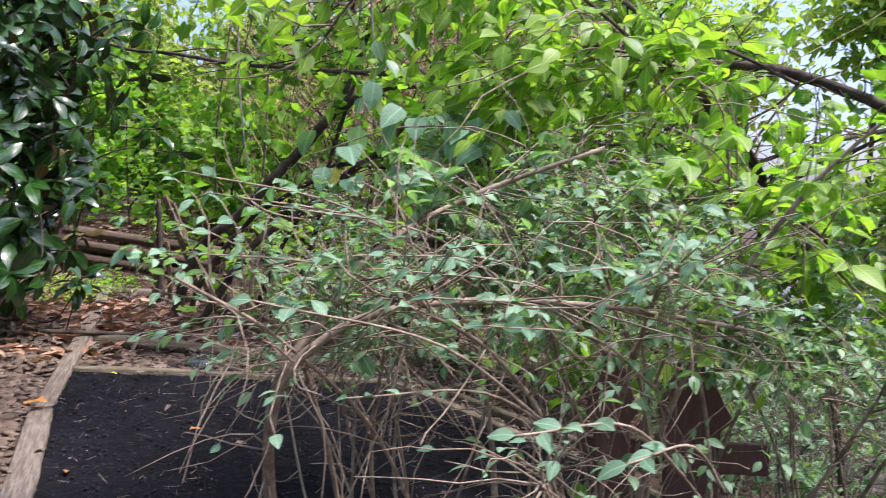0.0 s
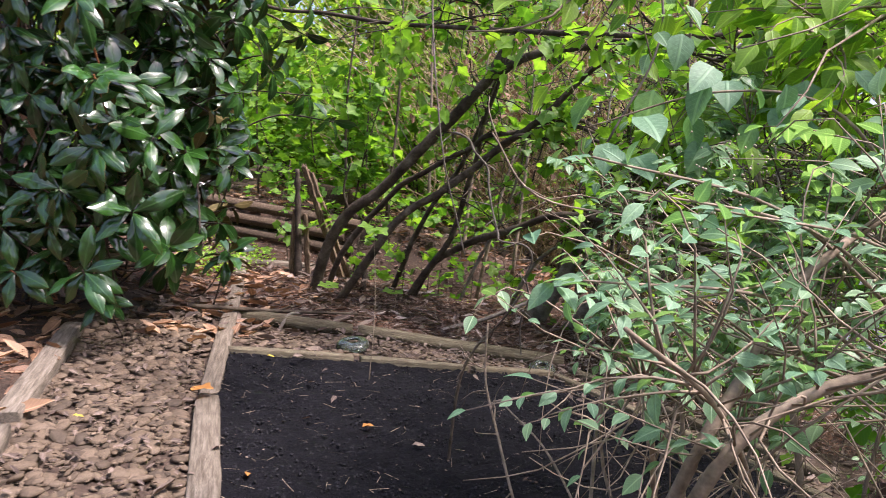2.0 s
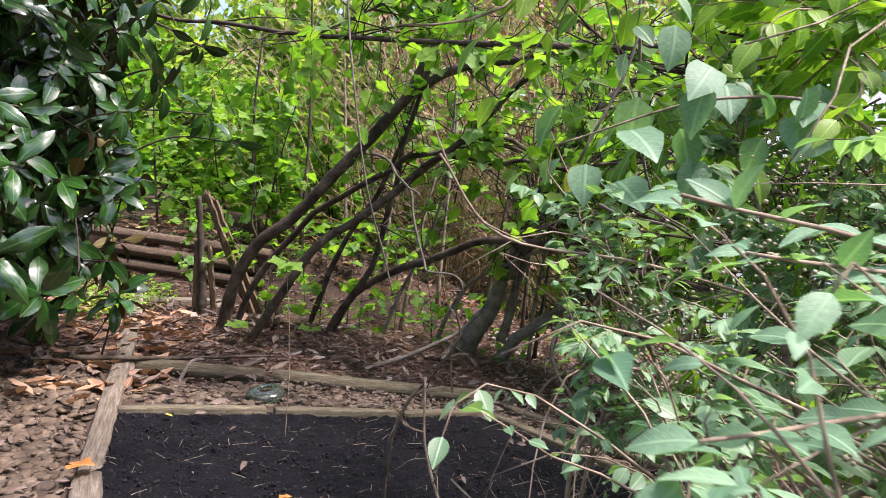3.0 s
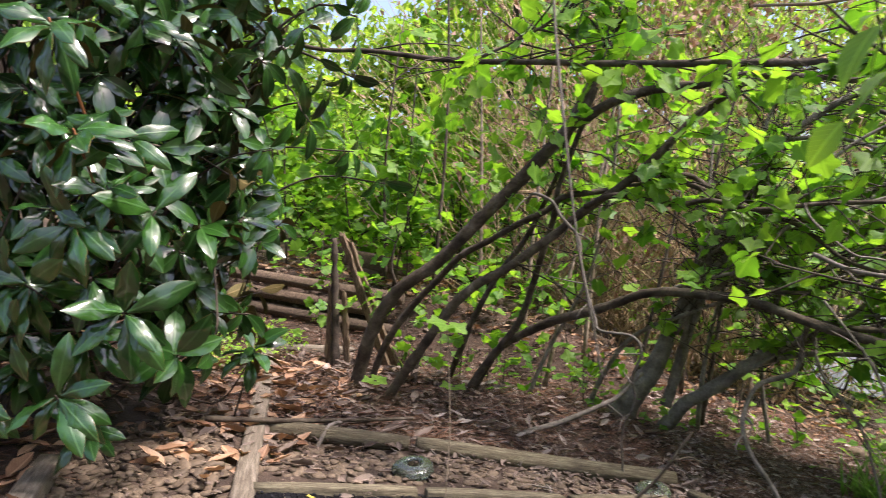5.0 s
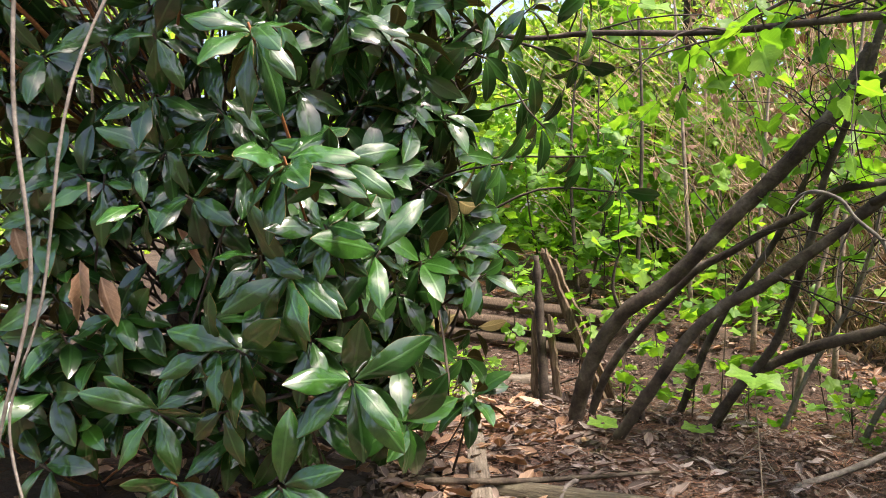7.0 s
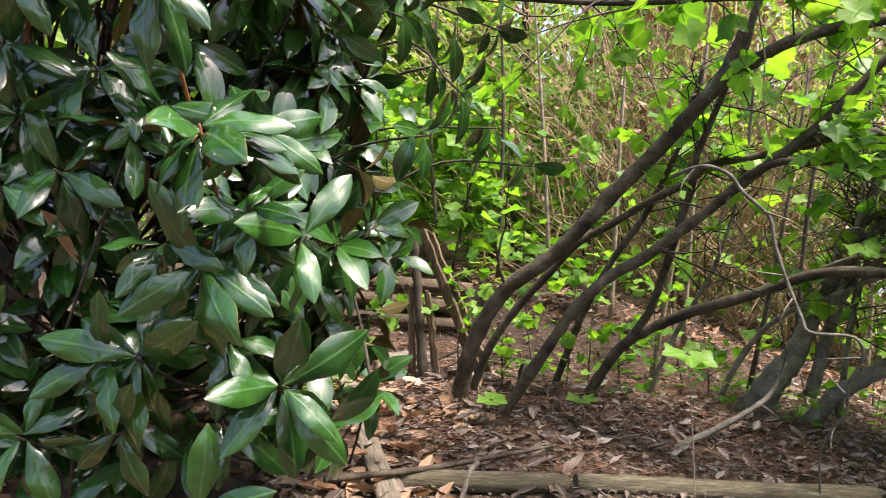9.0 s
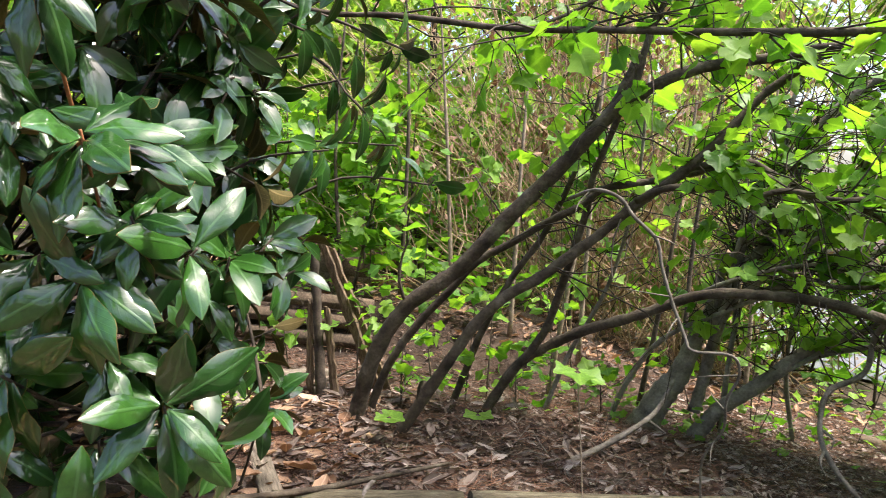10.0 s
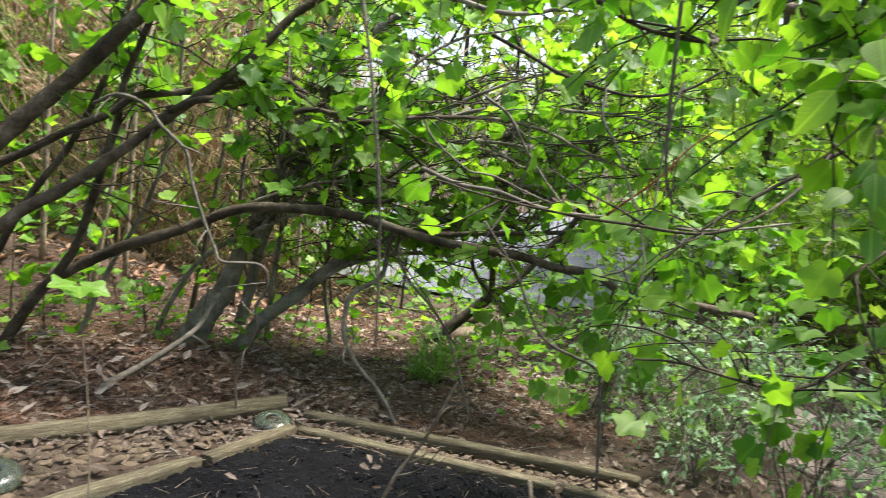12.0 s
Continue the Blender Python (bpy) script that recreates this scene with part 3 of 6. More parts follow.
def rosette(centre, axis, count, size, open_low=-0.45, open_high=0.85):
    """Leaves set round the tip of a magnolia shoot."""
    axis = unit(np.asarray(axis, float))
    aid = unit(np.cross(axis, (0.3, 0.5, 0.8)))
    other = np.cross(axis, aid)
    a = np.arange(count) * 2.4 + rng.uniform(0, 6) + rng.normal(0, 0.35, count)
    e = np.linspace(open_low, open_high, count) + rng.normal(0, 0.34, count)
    radial = np.cos(a)[:, None] * aid + np.sin(a)[:, None] * other
    way = radial * np.cos(e)[:, None] + axis * np.sin(e)[:, None]
    way = unit(way + np.array((0, 0, -0.30)))
    up = axis * np.cos(e)[:, None] - radial * np.sin(e)[:, None]
    at = np.asarray(centre) + radial * 0.012 + axis * np.linspace(-0.04, 0.02, count)[:, None]
    return turned(at, way, up * 0.9 + np.array((0, 0, 0.35)) + rng.normal(0, 0.26, (count, 3)), size * rng.uniform(0.72, 1.1, count))


def build_magnolia():
    foot = np.array((-4.15, 5.15, float(ground_z(-4.15, 5.15))))
    tree = thing("magnolia_tree", "dense magnolia with large glossy dark green leaves down to the ground", "tree", foot)
    limb("trunk", [foot + (-0.15, -0.15, -0.1), foot + (-0.1, -0.15, 1.2), foot + (-0.05, 0.0, 2.6), foot + (0.1, 0, 4.2), foot + (0.05, 0.05, 5.6)], 0.085, 0.03, DARKBARK, tree, 10)
    limb("trunk", [foot + (0.35, 0.15, -0.05), foot + (0.40, 0.1, 0.9), foot + (0.5, 0.0, 2.0), foot + (0.45, -0.2, 3.6)], 0.05, 0.02, DARKBARK, tree, 8)
    near = [((-2.74, 4.10, 1.02), (0.45, -0.85, 0.30), 9, 0.225), ((-2.85, 3.96, 1.70), (0.3, -0.8, 0.5), 9, 0.22), ((-2.71, 4.23, 1.41), (0.75, -0.45, 0.35), 7, 0.21),
            ((-2.90, 4.02, 1.36), (0.1, -0.9, -0.1), 8, 0.22), ((-3.10, 4.02, 1.12), (0.2, -0.9, 0.2), 8, 0.21), ((-3.35, 4.10, 1.62), (0.1, -0.9, 0.3), 8, 0.21),
            ((-2.95, 4.00, 0.70), (0.3, -0.8, 0.4), 8, 0.20), ((-3.45, 4.00, 0.90), (0.0, -0.9, 0.4), 8, 0.20), ((-2.74, 4.45, 0.80), (0.8, -0.4, 0.2), 8, 0.20),
            ((-2.95, 3.95, 2.10), (0.2, -0.7, 0.6), 8, 0.20)]
    whorls = [(np.array(c), np.array(a), n + 2, s * 1.16) for c, a, n, s in near]
    hollow = np.array((-3.62, 4.05, 1.42)), unit((-1.05, 1.35, -0.12))
    for _ in range(34):
        z = rng.uniform(0.52, 2.3)
        x = rng.uniform(-4.2, -2.76 if z > 0.9 else -2.84)
        whorls.append((np.array((x, 3.98 + 0.35 * max(0.0, x + 3.0) + rng.uniform(0, 0.22), z)), np.array((rng.uniform(-0.1, 0.7), -0.8, rng.uniform(-0.2, 0.6))), int(rng.integers(6, 10)), rng.uniform(0.17, 0.24)))
    while len(whorls) < 640:
        h = rng.uniform(0.24, 3.4) if len(whorls) < 450 else rng.uniform(0.3, 5.2)
        angle = rng.normal(-0.9, 1.0) if len(whorls) < 450 else rng.uniform(0, 2 * np.pi)
        depth = 1 - abs(rng.normal(0, 0.17))
        if depth < 0.25:
            continue
        girth = (0.80 + 0.2 * min(1, h / 1.0)) * min(1.0, (5.7 - h) / 2.6) * (1 + 0.12 * math.sin(angle * 3 + h * 2.1))
        out = np.array((math.cos(angle), math.sin(angle), 0))
        c = foot + np.array((out[0] * (1.40 if h < 1.8 else 1.46) * girth * depth, out[1] * 1.30 * girth * depth, h))
        if h > 1.7 and math.sin(c[0] * 5.1 + c[2] * 3.3) + math.sin(c[1] * 4.3 - c[2] * 4.1) > 0.35:
            continue
        if c[2] < 0.85 and c[0] < -3.1 and rng.uniform() < 0.5:
            continue
        axis = out * rng.uniform(0.5, 1.0) + np.array((0, 0, rng.uniform(0.0, 0.7))) + rng.normal(0, 0.3, 3)
        whorls.append((c, axis, int(rng.integers(6, 10)), rng.uniform(0.16, 0.235)))
    shoots = [((-2.46, 5.15, 2.02), (0.8, -0.2, 0.0)), ((-2.30, 5.35, 1.78), (0.9, -0.1, -0.2)), ((-2.40, 5.0, 2.35), (0.8, -0.3, 0.2)), ((-2.62, 5.2, 2.30), (0.5, -0.5, -0.4)),
              ((-2.72, 5.0, 1.95), (0.4, -0.6, -0.3)), ((-2.50, 5.3, 2.6), (0.6, -0.4, 0.1)), ((-2.75, 5.1, 2.65), (0.3, -0.6, 0.0)), ((-2.85, 4.8, 2.35), (0.3, -0.7, 0.1)), ((-2.15, 5.45, 1.62), (0.9, 0.0, -0.3)),
              ((-2.55, 4.85, 2.15), (0.6, -0.4, -0.5)), ((-2.36, 4.95, 1.88), (0.7, -0.3, -0.6)), ((-2.60, 4.75, 2.45), (0.5, -0.5, -0.3)), ((-2.25, 5.2, 2.15), (0.8, -0.2, -0.5)), ((-2.45, 4.7, 1.72), (0.8, -0.4, -0.2)), ((-2.70, 4.6, 2.05), (0.5, -0.6, -0.5)), ((-2.20, 5.1, 2.42), (0.8, -0.3, -0.3))]
    whorls += [(np.array(c), np.array(a), 7, 0.165) for c, a in shoots]
    def hollowed(c):
        off = c - hollow[0]
        along = off @ hollow[1]
        return -0.4 < along < 3.0 and np.linalg.norm((off - along * hollow[1]) * (1, 1, 0.85)) < 0.17 + 0.05 * along

    whorls = [w for w in whorls if not hollowed(w[0])]
    frames, twigs = [], []
    for i, (c, axis, n, s) in enumerate(whorls):
        frames.append(rosette(c, axis, n, s))
        back = c - unit(axis) * rng.uniform(0.3, 0.55) + np.array((0, 0, -0.1))
        inner = foot + np.array((0.1, -0.1, max(0.12, (c[2] - foot[2]) * 0.45)))
        inner = back + (inner - back) * (0.8 if i % 5 == 0 else 0.22)
        twigs.append((c[1], smooth_line([inner, back, c + unit(axis) * 0.03], 4), 0.013 if i % 3 == 0 else 0.007))
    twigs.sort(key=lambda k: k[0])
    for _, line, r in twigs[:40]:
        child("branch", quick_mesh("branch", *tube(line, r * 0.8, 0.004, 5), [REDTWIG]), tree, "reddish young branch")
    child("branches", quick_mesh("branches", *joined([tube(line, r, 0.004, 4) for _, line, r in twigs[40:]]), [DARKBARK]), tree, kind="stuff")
    at, turn, size = merged(frames)
    order = np.argsort(at[:, 1] - 0.35 * at[:, 0])
    at, turn, size = at[order], turn[order], size[order]
    pieces("leaf", MAG_FINE, (at[:300], turn[:300], size[:300]), [MAGNOLIA_ONE, MAGNOLIA_UNDER], tree)
    child("outer_leaves", scatter("outer_leaves", MAG_FINE, (at[300:620], turn[300:620], size[300:620]), [MAGNOLIA, MAGNOLIA_UNDER]), tree, kind="stuff")
    child("crown", scatter("crown", MAG, (at[620:], turn[620:], size[620:]), [MAGNOLIA, MAGNOLIA_UNDER]), tree, "glossy dark green leaves with brown undersides", "stuff")
    for c in ((-2.98, 4.0, 1.30), (-3.62, 3.95, 1.95), (-3.66, 3.95, 1.62)):
        cone = smooth_line([np.array(c), np.array(c) + (0.0, 0, 0.03), np.array(c) + (0, 0, 0.065)], 4)
        stem = child("bud_stalk", quick_mesh("bud_stalk", *tube(cone, 0.005, 0.005, 6), [TWIG]), tree, "brown bud stalk")
        bm = bmesh.new()
        bmesh.ops.create_uvsphere(bm, u_segments=10, v_segments=7, radius=0.02, matrix=Matrix.Translation(Vector(c) + Vector((0, 0, 0.088))) @ Matrix.Diagonal((0.9, 0.9, 1.4, 1)))
        for f in bm.faces:
            f.smooth = True
        part("bud", bm, BERRY, stem, "pale fuzzy seed bud")
    hung = [(-3.72, 3.95, 1.42), (-3.66, 3.98, 1.36), (-3.78, 4.0, 1.38), (-4.0, 4.0, 1.30), (-3.42, 4.1, 1.52), (-4.05, 3.95, 1.55)]
    n = len(hung)
    pieces("dead_leaf", CURLED, turned(np.array(hung), np.array([(0.1, -0.1, -1)] * n) + rng.normal(0, 0.15, (n, 3)), rng.normal(size=(n, 3)), np.full(n, 0.17)), [DRY], tree)
    return tree


build_magnolia()

# ---- leaning multi-stemmed tree ----
LOBE = lobed_shape()
LOWLOBE = lobed_low()
FARSHAPE = (np.array([(0, 0, 0), (0.3, 0.45, 0.06), (0, 1, -0.1), (-0.3, 0.45, 0.06)]), np.array([(0, 1, 2), (0, 2, 3)]), np.array([(0.5, 0), (1, 0.45), (0.5, 1), (0, 0.45)]), np.zeros(2, int))
OVATE = leaf_shape(0.27, 6, 0.22, 0.26, 0.80, 0.015, full=0.95)
BROAD = leaf_shape(0.36, 6, 0.22, 0.28, 0.7, 0.06)
SMALL = leaf_shape(0.28, 2, 0.3, 0.2, 0.75)


def limbs_tree(name, label, foot, limbs, twig_count, twig_length, leaf_size, shape, leaf_mat, bark, twigs_mat, leaves=7, lift=0.25, droop=0.3, sides=9, bare=1.1):
    """limbs: (part name, points, radius at start, radius at end, share of twigs, and where along it the leaves begin)."""
    tree = thing(name, label, "tree", foot)
    tubes, frames = [], []
    for part_name, pts, r0, r1, share, *bare_to in limbs:
        limb(part_name, pts, r0, r1, bark, tree, sides)
        if share:
            begin = bare_to[0] if bare_to else 0.3
            t, f = grow(pts, int(twig_count * share), twig_length, begin, lift, droop, 0.004, leaves, leaf_size)
            tubes += t
            frames.append(f)
            t, _ = grow(pts, max(1, int(twig_count * share * bare)), twig_length * 1.6, max(0.2, begin - 0.1), 0.3, 0.25, 0.0055, 2, 0.05)
            tubes += t
    child("twigs", quick_mesh("twigs", *joined(tubes), [twigs_mat]), tree, kind="stuff")
    child("crown", scatter("crown", shape, merged(frames), [leaf_mat]), tree, "fresh green leaves", "stuff")
    return tree


STEMS = [
    ("stem", [(-2.72, 6.66, 0.16), (-2.67, 6.66, 0.33), (-2.60, 6.62, 0.54), (-2.50, 6.59, 0.75), (-2.34, 6.55, 0.95), (-2.11, 6.52, 1.11), (-1.93, 6.48, 1.28), (-1.75, 6.44, 1.47), (-1.56, 6.41, 1.65), (-1.38, 6.37, 1.84), (-1.24, 6.34, 1.99), (-1.12, 6.30, 2.11)], 0.049, 0.039, 0.12, 0.6),
    ("branch", [(-2.37, 6.56, 0.94), (-2.40, 6.5, 1.08), (-2.38, 6.48, 1.22), (-2.33, 6.46, 1.34)], 0.012, 0.005, 0.05, 0.6),
    ("branch", [(-1.16, 6.33, 2.05), (-0.97, 6.25, 2.16), (-0.81, 6.19, 2.21), (-0.65, 6.12, 2.23), (-0.44, 6.06, 2.24), (-0.27, 6.0, 2.27), (-0.10, 5.93, 2.25), (0.09, 5.87, 2.23), (0.29, 5.8, 2.2)], 0.034, 0.016, 0.5, 0.3),
    ("stub", [(-1.22, 6.34, 2.0), (-1.13, 6.33, 2.19), (-1.08, 6.33, 2.31)], 0.036, 0.026, 0),
    ("branch", [(-1.11, 6.32, 2.12), (-1.03, 6.33, 2.40), (-0.97, 6.33, 2.54), (-0.88, 6.33, 2.75), (-0.7, 6.3, 3.0)], 0.022, 0.010, 0.6, 0.4),
    ("stem", [(-2.64, 6.82, 0.12), (-2.60, 6.80, 0.31), (-2.48, 6.77, 0.57), (-2.30, 6.73, 0.81), (-2.12, 6.70, 1.0), (-1.95, 6.67, 1.18), (-1.75, 6.63, 1.29), (-1.55, 6.6, 1.41), (-1.35, 6.57, 1.51), (-1.24, 6.53, 1.60), (-1.07, 6.5, 1.63), (-0.92, 6.47, 1.65), (-0.76, 6.43, 1.68), (-0.61, 6.4, 1.72), (-0.48, 6.37, 1.74), (-0.38, 6.33, 1.68), (-0.24, 6.3, 1.59), (-0.06, 6.27, 1.53), (0.14, 6.23, 1.52), (0.36, 6.2, 1.54)], 0.026, 0.014, 0.45, 0.55),
    ("stem", [(-2.46, 6.53, 0.08), (-2.42, 6.52, 0.16), (-2.25, 6.5, 0.42), (-2.08, 6.48, 0.67), (-1.96, 6.46, 0.84), (-1.79, 6.43, 1.0), (-1.60, 6.41, 1.11), (-1.44, 6.39, 1.23), (-1.28, 6.37, 1.35), (-1.13, 6.35, 1.48), (-0.98, 6.33, 1.59), (-0.83, 6.31, 1.70), (-0.71, 6.29, 1.81), (-0.57, 6.26, 1.96), (-0.46, 6.24, 2.08), (-0.34, 6.22, 2.17), (-0.2, 6.2, 2.27)], 0.036, 0.021, 0.5, 0.5),
    ("branch", [(-1.09, 6.33, 1.53), (-0.94, 6.25, 1.60), (-0.74, 6.2, 1.59), (-0.55, 6.15, 1.55), (-0.38, 6.1, 1.58), (-0.13, 6.05, 1.53), (0.19, 6.0, 1.57), (0.56, 5.95, 1.59), (0.97, 5.9, 1.64)], 0.020, 0.010, 0.6, 0.2),
    ("branch", [(-0.84, 6.31, 1.70), (-0.69, 6.3, 1.72), (-0.50, 6.3, 1.69), (-0.31, 6.3, 1.61), (-0.14, 6.3, 1.53), (0.12, 6.28, 1.46), (0.35, 6.15, 1.27), (0.55, 6.06, 1.19)], 0.020, 0.010, 0.5, 0.2),
    ("stem", [(-2.05, 7.0, 0.0), (-1.99, 6.98, 0.06), (-1.82, 6.93, 0.34), (-1.64, 6.87, 0.58), (-1.53, 6.82, 0.75), (-1.45, 6.77, 0.99), (-1.39, 6.71, 1.2), (-1.31, 6.66, 1.47), (-1.28, 6.61, 1.67), (-1.21, 6.55, 1.86), (-1.15, 6.5, 2.02), (-1.05, 6.45, 2.3)], 0.030, 0.016, 0.35, 0.6),
    ("stem", [(-2.2, 7.18, 0.0), (-2.12, 7.15, 0.2), (-2.0, 7.11, 0.5), (-1.92, 7.08, 0.7), (-1.74, 7.04, 1.03), (-1.55, 7.01, 1.29), (-1.43, 6.97, 1.52), (-1.35, 6.94, 1.7), (-1.29, 6.9, 1.86), (-1.2, 6.85, 2.2)], 0.026, 0.014, 0.4, 0.6),
    ("bough", [(-1.95, 7.05, 0.08), (-1.85, 7.0, 0.26), (-1.70, 6.93, 0.50), (-1.50, 6.86, 0.64), (-1.29, 6.78, 0.75), (-1.06, 6.71, 0.83), (-0.87, 6.64, 0.91), (-0.72, 6.56, 0.98), (-0.57, 6.49, 1.01), (-0.40, 6.42, 1.01), (-0.20, 6.33, 1.0), (-0.02, 6.24, 0.97), (0.13, 6.14, 0.92), (0.35, 6.03, 0.86), (0.57, 5.93, 0.82), (0.83, 5.84, 0.78), (1.07, 5.75, 0.71), (1.26, 5.66, 0.69), (1.36, 5.57, 0.61), (1.47, 5.47, 0.56), (1.80, 5.38, 0.52), (2.27, 5.29, 0.43)], 0.032, 0.024, 0.5, 0.55),
    ("branch", [(0.17, 6.15, 0.91), (0.44, 6.13, 0.88), (0.68, 6.07, 0.89), (1.06, 6.0, 0.89), (1.46, 5.93, 0.91), (2.04, 5.87, 0.92), (2.64, 5.8, 0.9)], 0.018, 0.010, 0.4, 0.2),
    ("branch", [(0.54, 5.95, 0.82), (0.66, 6.05, 0.63), (0.81, 6.1, 0.49), (0.89, 6.0, 0.36)], 0.013, 0.007, 0.15, 0.2),
    ("branch", [(-0.16, 6.70, 1.12), (-0.01, 6.6, 1.05), (0.22, 6.5, 1.04), (0.33, 6.4, 1.09), (0.52, 6.3, 1.18), (0.74, 6.2, 1.22), (0.98, 6.1, 1.18), (1.32, 6.0, 1.04)], 0.014, 0.008, 0.4, 0.2),
]
limbs_tree("leaning_tree", "leaning tree with several bare grey-brown stems and lobed green leaves", (-2.5, 6.65, 0.1), STEMS, 30, 0.42, 0.115, LOBE, LOBED, BARK, DARKBARK, 5, 0.25, 0.35, 10)

TRUNKS = [
    ("stem", [(-1.03, 7.32, -0.02), (-1.03, 7.3, 0.11), (-0.93, 7.24, 0.35), (-0.80, 7.18, 0.56), (-0.63, 7.12, 0.70), (-0.42, 7.06, 0.80), (-0.21, 7.0, 0.90), (0.1, 6.95, 1.0)], 0.020, 0.012, 0.15, 0.5),
    ("stem", [(-0.25, 7.5, -0.18), (-0.2, 7.45, 0.5), (-0.05, 7.4, 1.2), (0.2, 7.35, 1.9)], 0.020, 0.010, 0.35, 0.5),
    ("stem", [(0.3, 7.6, -0.25), (0.2, 7.5, 0.4), (0.3, 7.4, 1.0), (0.6, 7.3, 1.6)], 0.018, 0.010, 0.35, 0.4),
    ("stem", [(-1.55, 7.25, 0.0), (-1.35, 7.2, 0.5), (-1.1, 7.1, 1.0), (-0.95, 7.0, 1.6), (-0.9, 6.9, 2.3)], 0.018, 0.008, 0.3, 0.5),
    ("trunk", [(-0.92, 7.38, -0.14), (-0.81, 7.35, 0.01), (-0.72, 7.32, 0.18), (-0.60, 7.29, 0.35), (-0.53, 7.26, 0.53), (-0.49, 7.23, 0.67)], 0.118, 0.046, 0),
    ("stem", [(-0.51, 7.24, 0.60), (-0.43, 7.2, 0.79), (-0.34, 7.17, 0.93), (-0.24, 7.14, 1.09), (-0.14, 7.11, 1.21), (0.01, 7.08, 1.34), (0.25, 7.0, 1.44), (0.47, 6.92, 1.55), (0.79, 6.86, 1.74), (1.11, 6.8, 1.88)], 0.042, 0.018, 0.5, 0.4),
    ("stem", [(-0.50, 7.28, 0.10), (-0.43, 7.3, 0.32), (-0.37, 7.26, 0.62), (-0.30, 7.21, 0.86), (-0.27, 7.17, 1.10), (-0.23, 7.12, 1.33), (-0.12, 7.08, 1.55), (0.04, 7.03, 1.78), (0.20, 6.99, 2.03), (0.37, 6.94, 2.19), (0.53, 6.9, 2.29), (0.9, 6.8, 2.5)], 0.040, 0.022, 0.8, 0.5),
    ("stem", [(-0.56, 7.25, -0.12), (-0.45, 7.22, 0.02), (-0.38, 7.17, 0.14), (-0.24, 7.13, 0.25), (-0.07, 7.08, 0.39), (0.09, 7.04, 0.54), (0.22, 6.99, 0.62), (0.43, 6.95, 0.72), (0.68, 6.9, 0.78), (1.1, 6.8, 0.8), (1.6, 6.7, 0.9)], 0.056, 0.026, 0.4, 0.5),
    ("branch", [(-0.45, 7.19, 0.75), (-0.36, 7.16, 1.07), (-0.25, 7.13, 1.23), (0.0, 7.1, 1.5), (0.1, 7.3, 2.1), (0.3, 7.3, 2.6)], 0.03, 0.012, 0.8, 0.4),
    ("branch", [(-0.61, 6.95, 0.93), (-0.45, 6.83, 1.03), (-0.14, 6.75, 1.13), (0.14, 6.67, 1.16), (0.34, 6.6, 1.13), (0.8, 6.5, 1.25)], 0.014, 0.008, 0.3, 0.2),
    ("branch", [(0.68, 6.9, 0.78), (0.95, 6.9, 0.90), (1.18, 6.9, 1.07), (1.5, 6.8, 1.3)], 0.018, 0.010, 0.3, 0.2),
]


def crooked(start, way, length, steps=7, bend=0.16):
    """A wandering line for a bough that has grown in turns."""
    pts, d = [np.array(start, float)], unit(np.array(way, float))
    for _ in range(steps):
        d = unit(d + rng.normal(0, bend, 3) + np.array((0.03, 0, -0.015)))
        pts.append(pts[-1] + d * length / steps)
    return [tuple(p) for p in pts]


for start, way, length, r in (((-0.38, 7.13, 0.91), (1, -0.3, 0.15), 2.2, 0.024), ((-0.17, 7.09, 1.11), (1, -0.45, 0.35), 2.0, 0.020), ((0.09, 7.04, 1.37), (1, -0.5, -0.1), 1.9, 0.017), ((-0.45, 7.17, 0.66), (0.35, -0.3, 1), 1.8, 0.022),
                              ((0.03, 7.05, 0.48), (1, -0.5, 0.3), 1.9, 0.020), ((0.43, 6.95, 0.72), (0.8, -0.3, 0.7), 1.7, 0.016), ((-0.40, 7.26, 0.42), (-0.1, -0.2, 1), 1.7, 0.020),
                              ((0.36, 6.2, 1.54), (1, -0.5, 0.15), 1.6, 0.014), ((0.56, 5.95, 1.59), (1, -0.6, -0.2), 1.5, 0.012), ((0.29, 5.8, 2.2), (1, -0.4, -0.25), 1.6, 0.014), ((0.25, 7.0, 1.44), (0.9, -0.6, 0.0), 1.8, 0.016), ((0.79, 6.86, 1.74), (0.9, -0.7, -0.2), 1.6, 0.014), ((0.98, 6.1, 1.18), (1, -0.5, 0.1), 1.4, 0.010), ((-0.23, 7.12, 1.33), (0.6, -0.7, 0.5), 1.7, 0.018), ((-0.12, 7.08, 1.55), (0.9, -0.5, 0.1), 1.8, 0.016), ((0.20, 6.99, 2.03), (0.8, -0.6, -0.1), 1.7, 0.014), ((0.43, 6.95, 0.72), (0.9, -0.7, 0.2), 1.6, 0.014), ((-0.07, 7.08, 0.39), (0.7, -0.2, 0.8), 1.5, 0.016), ((0.45, 7.0, 1.52), (1, -0.8, 0.2), 1.6, 0.013)):
    TRUNKS.append(("branch", crooked(start, way, length), r, r * 0.4, 0.2, 0.3))
limbs_tree("leaning_tree", "stout leaning tree with a swollen grey trunk base and dark limbs", (-0.8, 7.3, -0.05), TRUNKS, 42, 0.45, 0.115, LOBE, LOBED, LIGHTBARK, DARKBARK, 5, 0.25, 0.35, 12, 2.2)

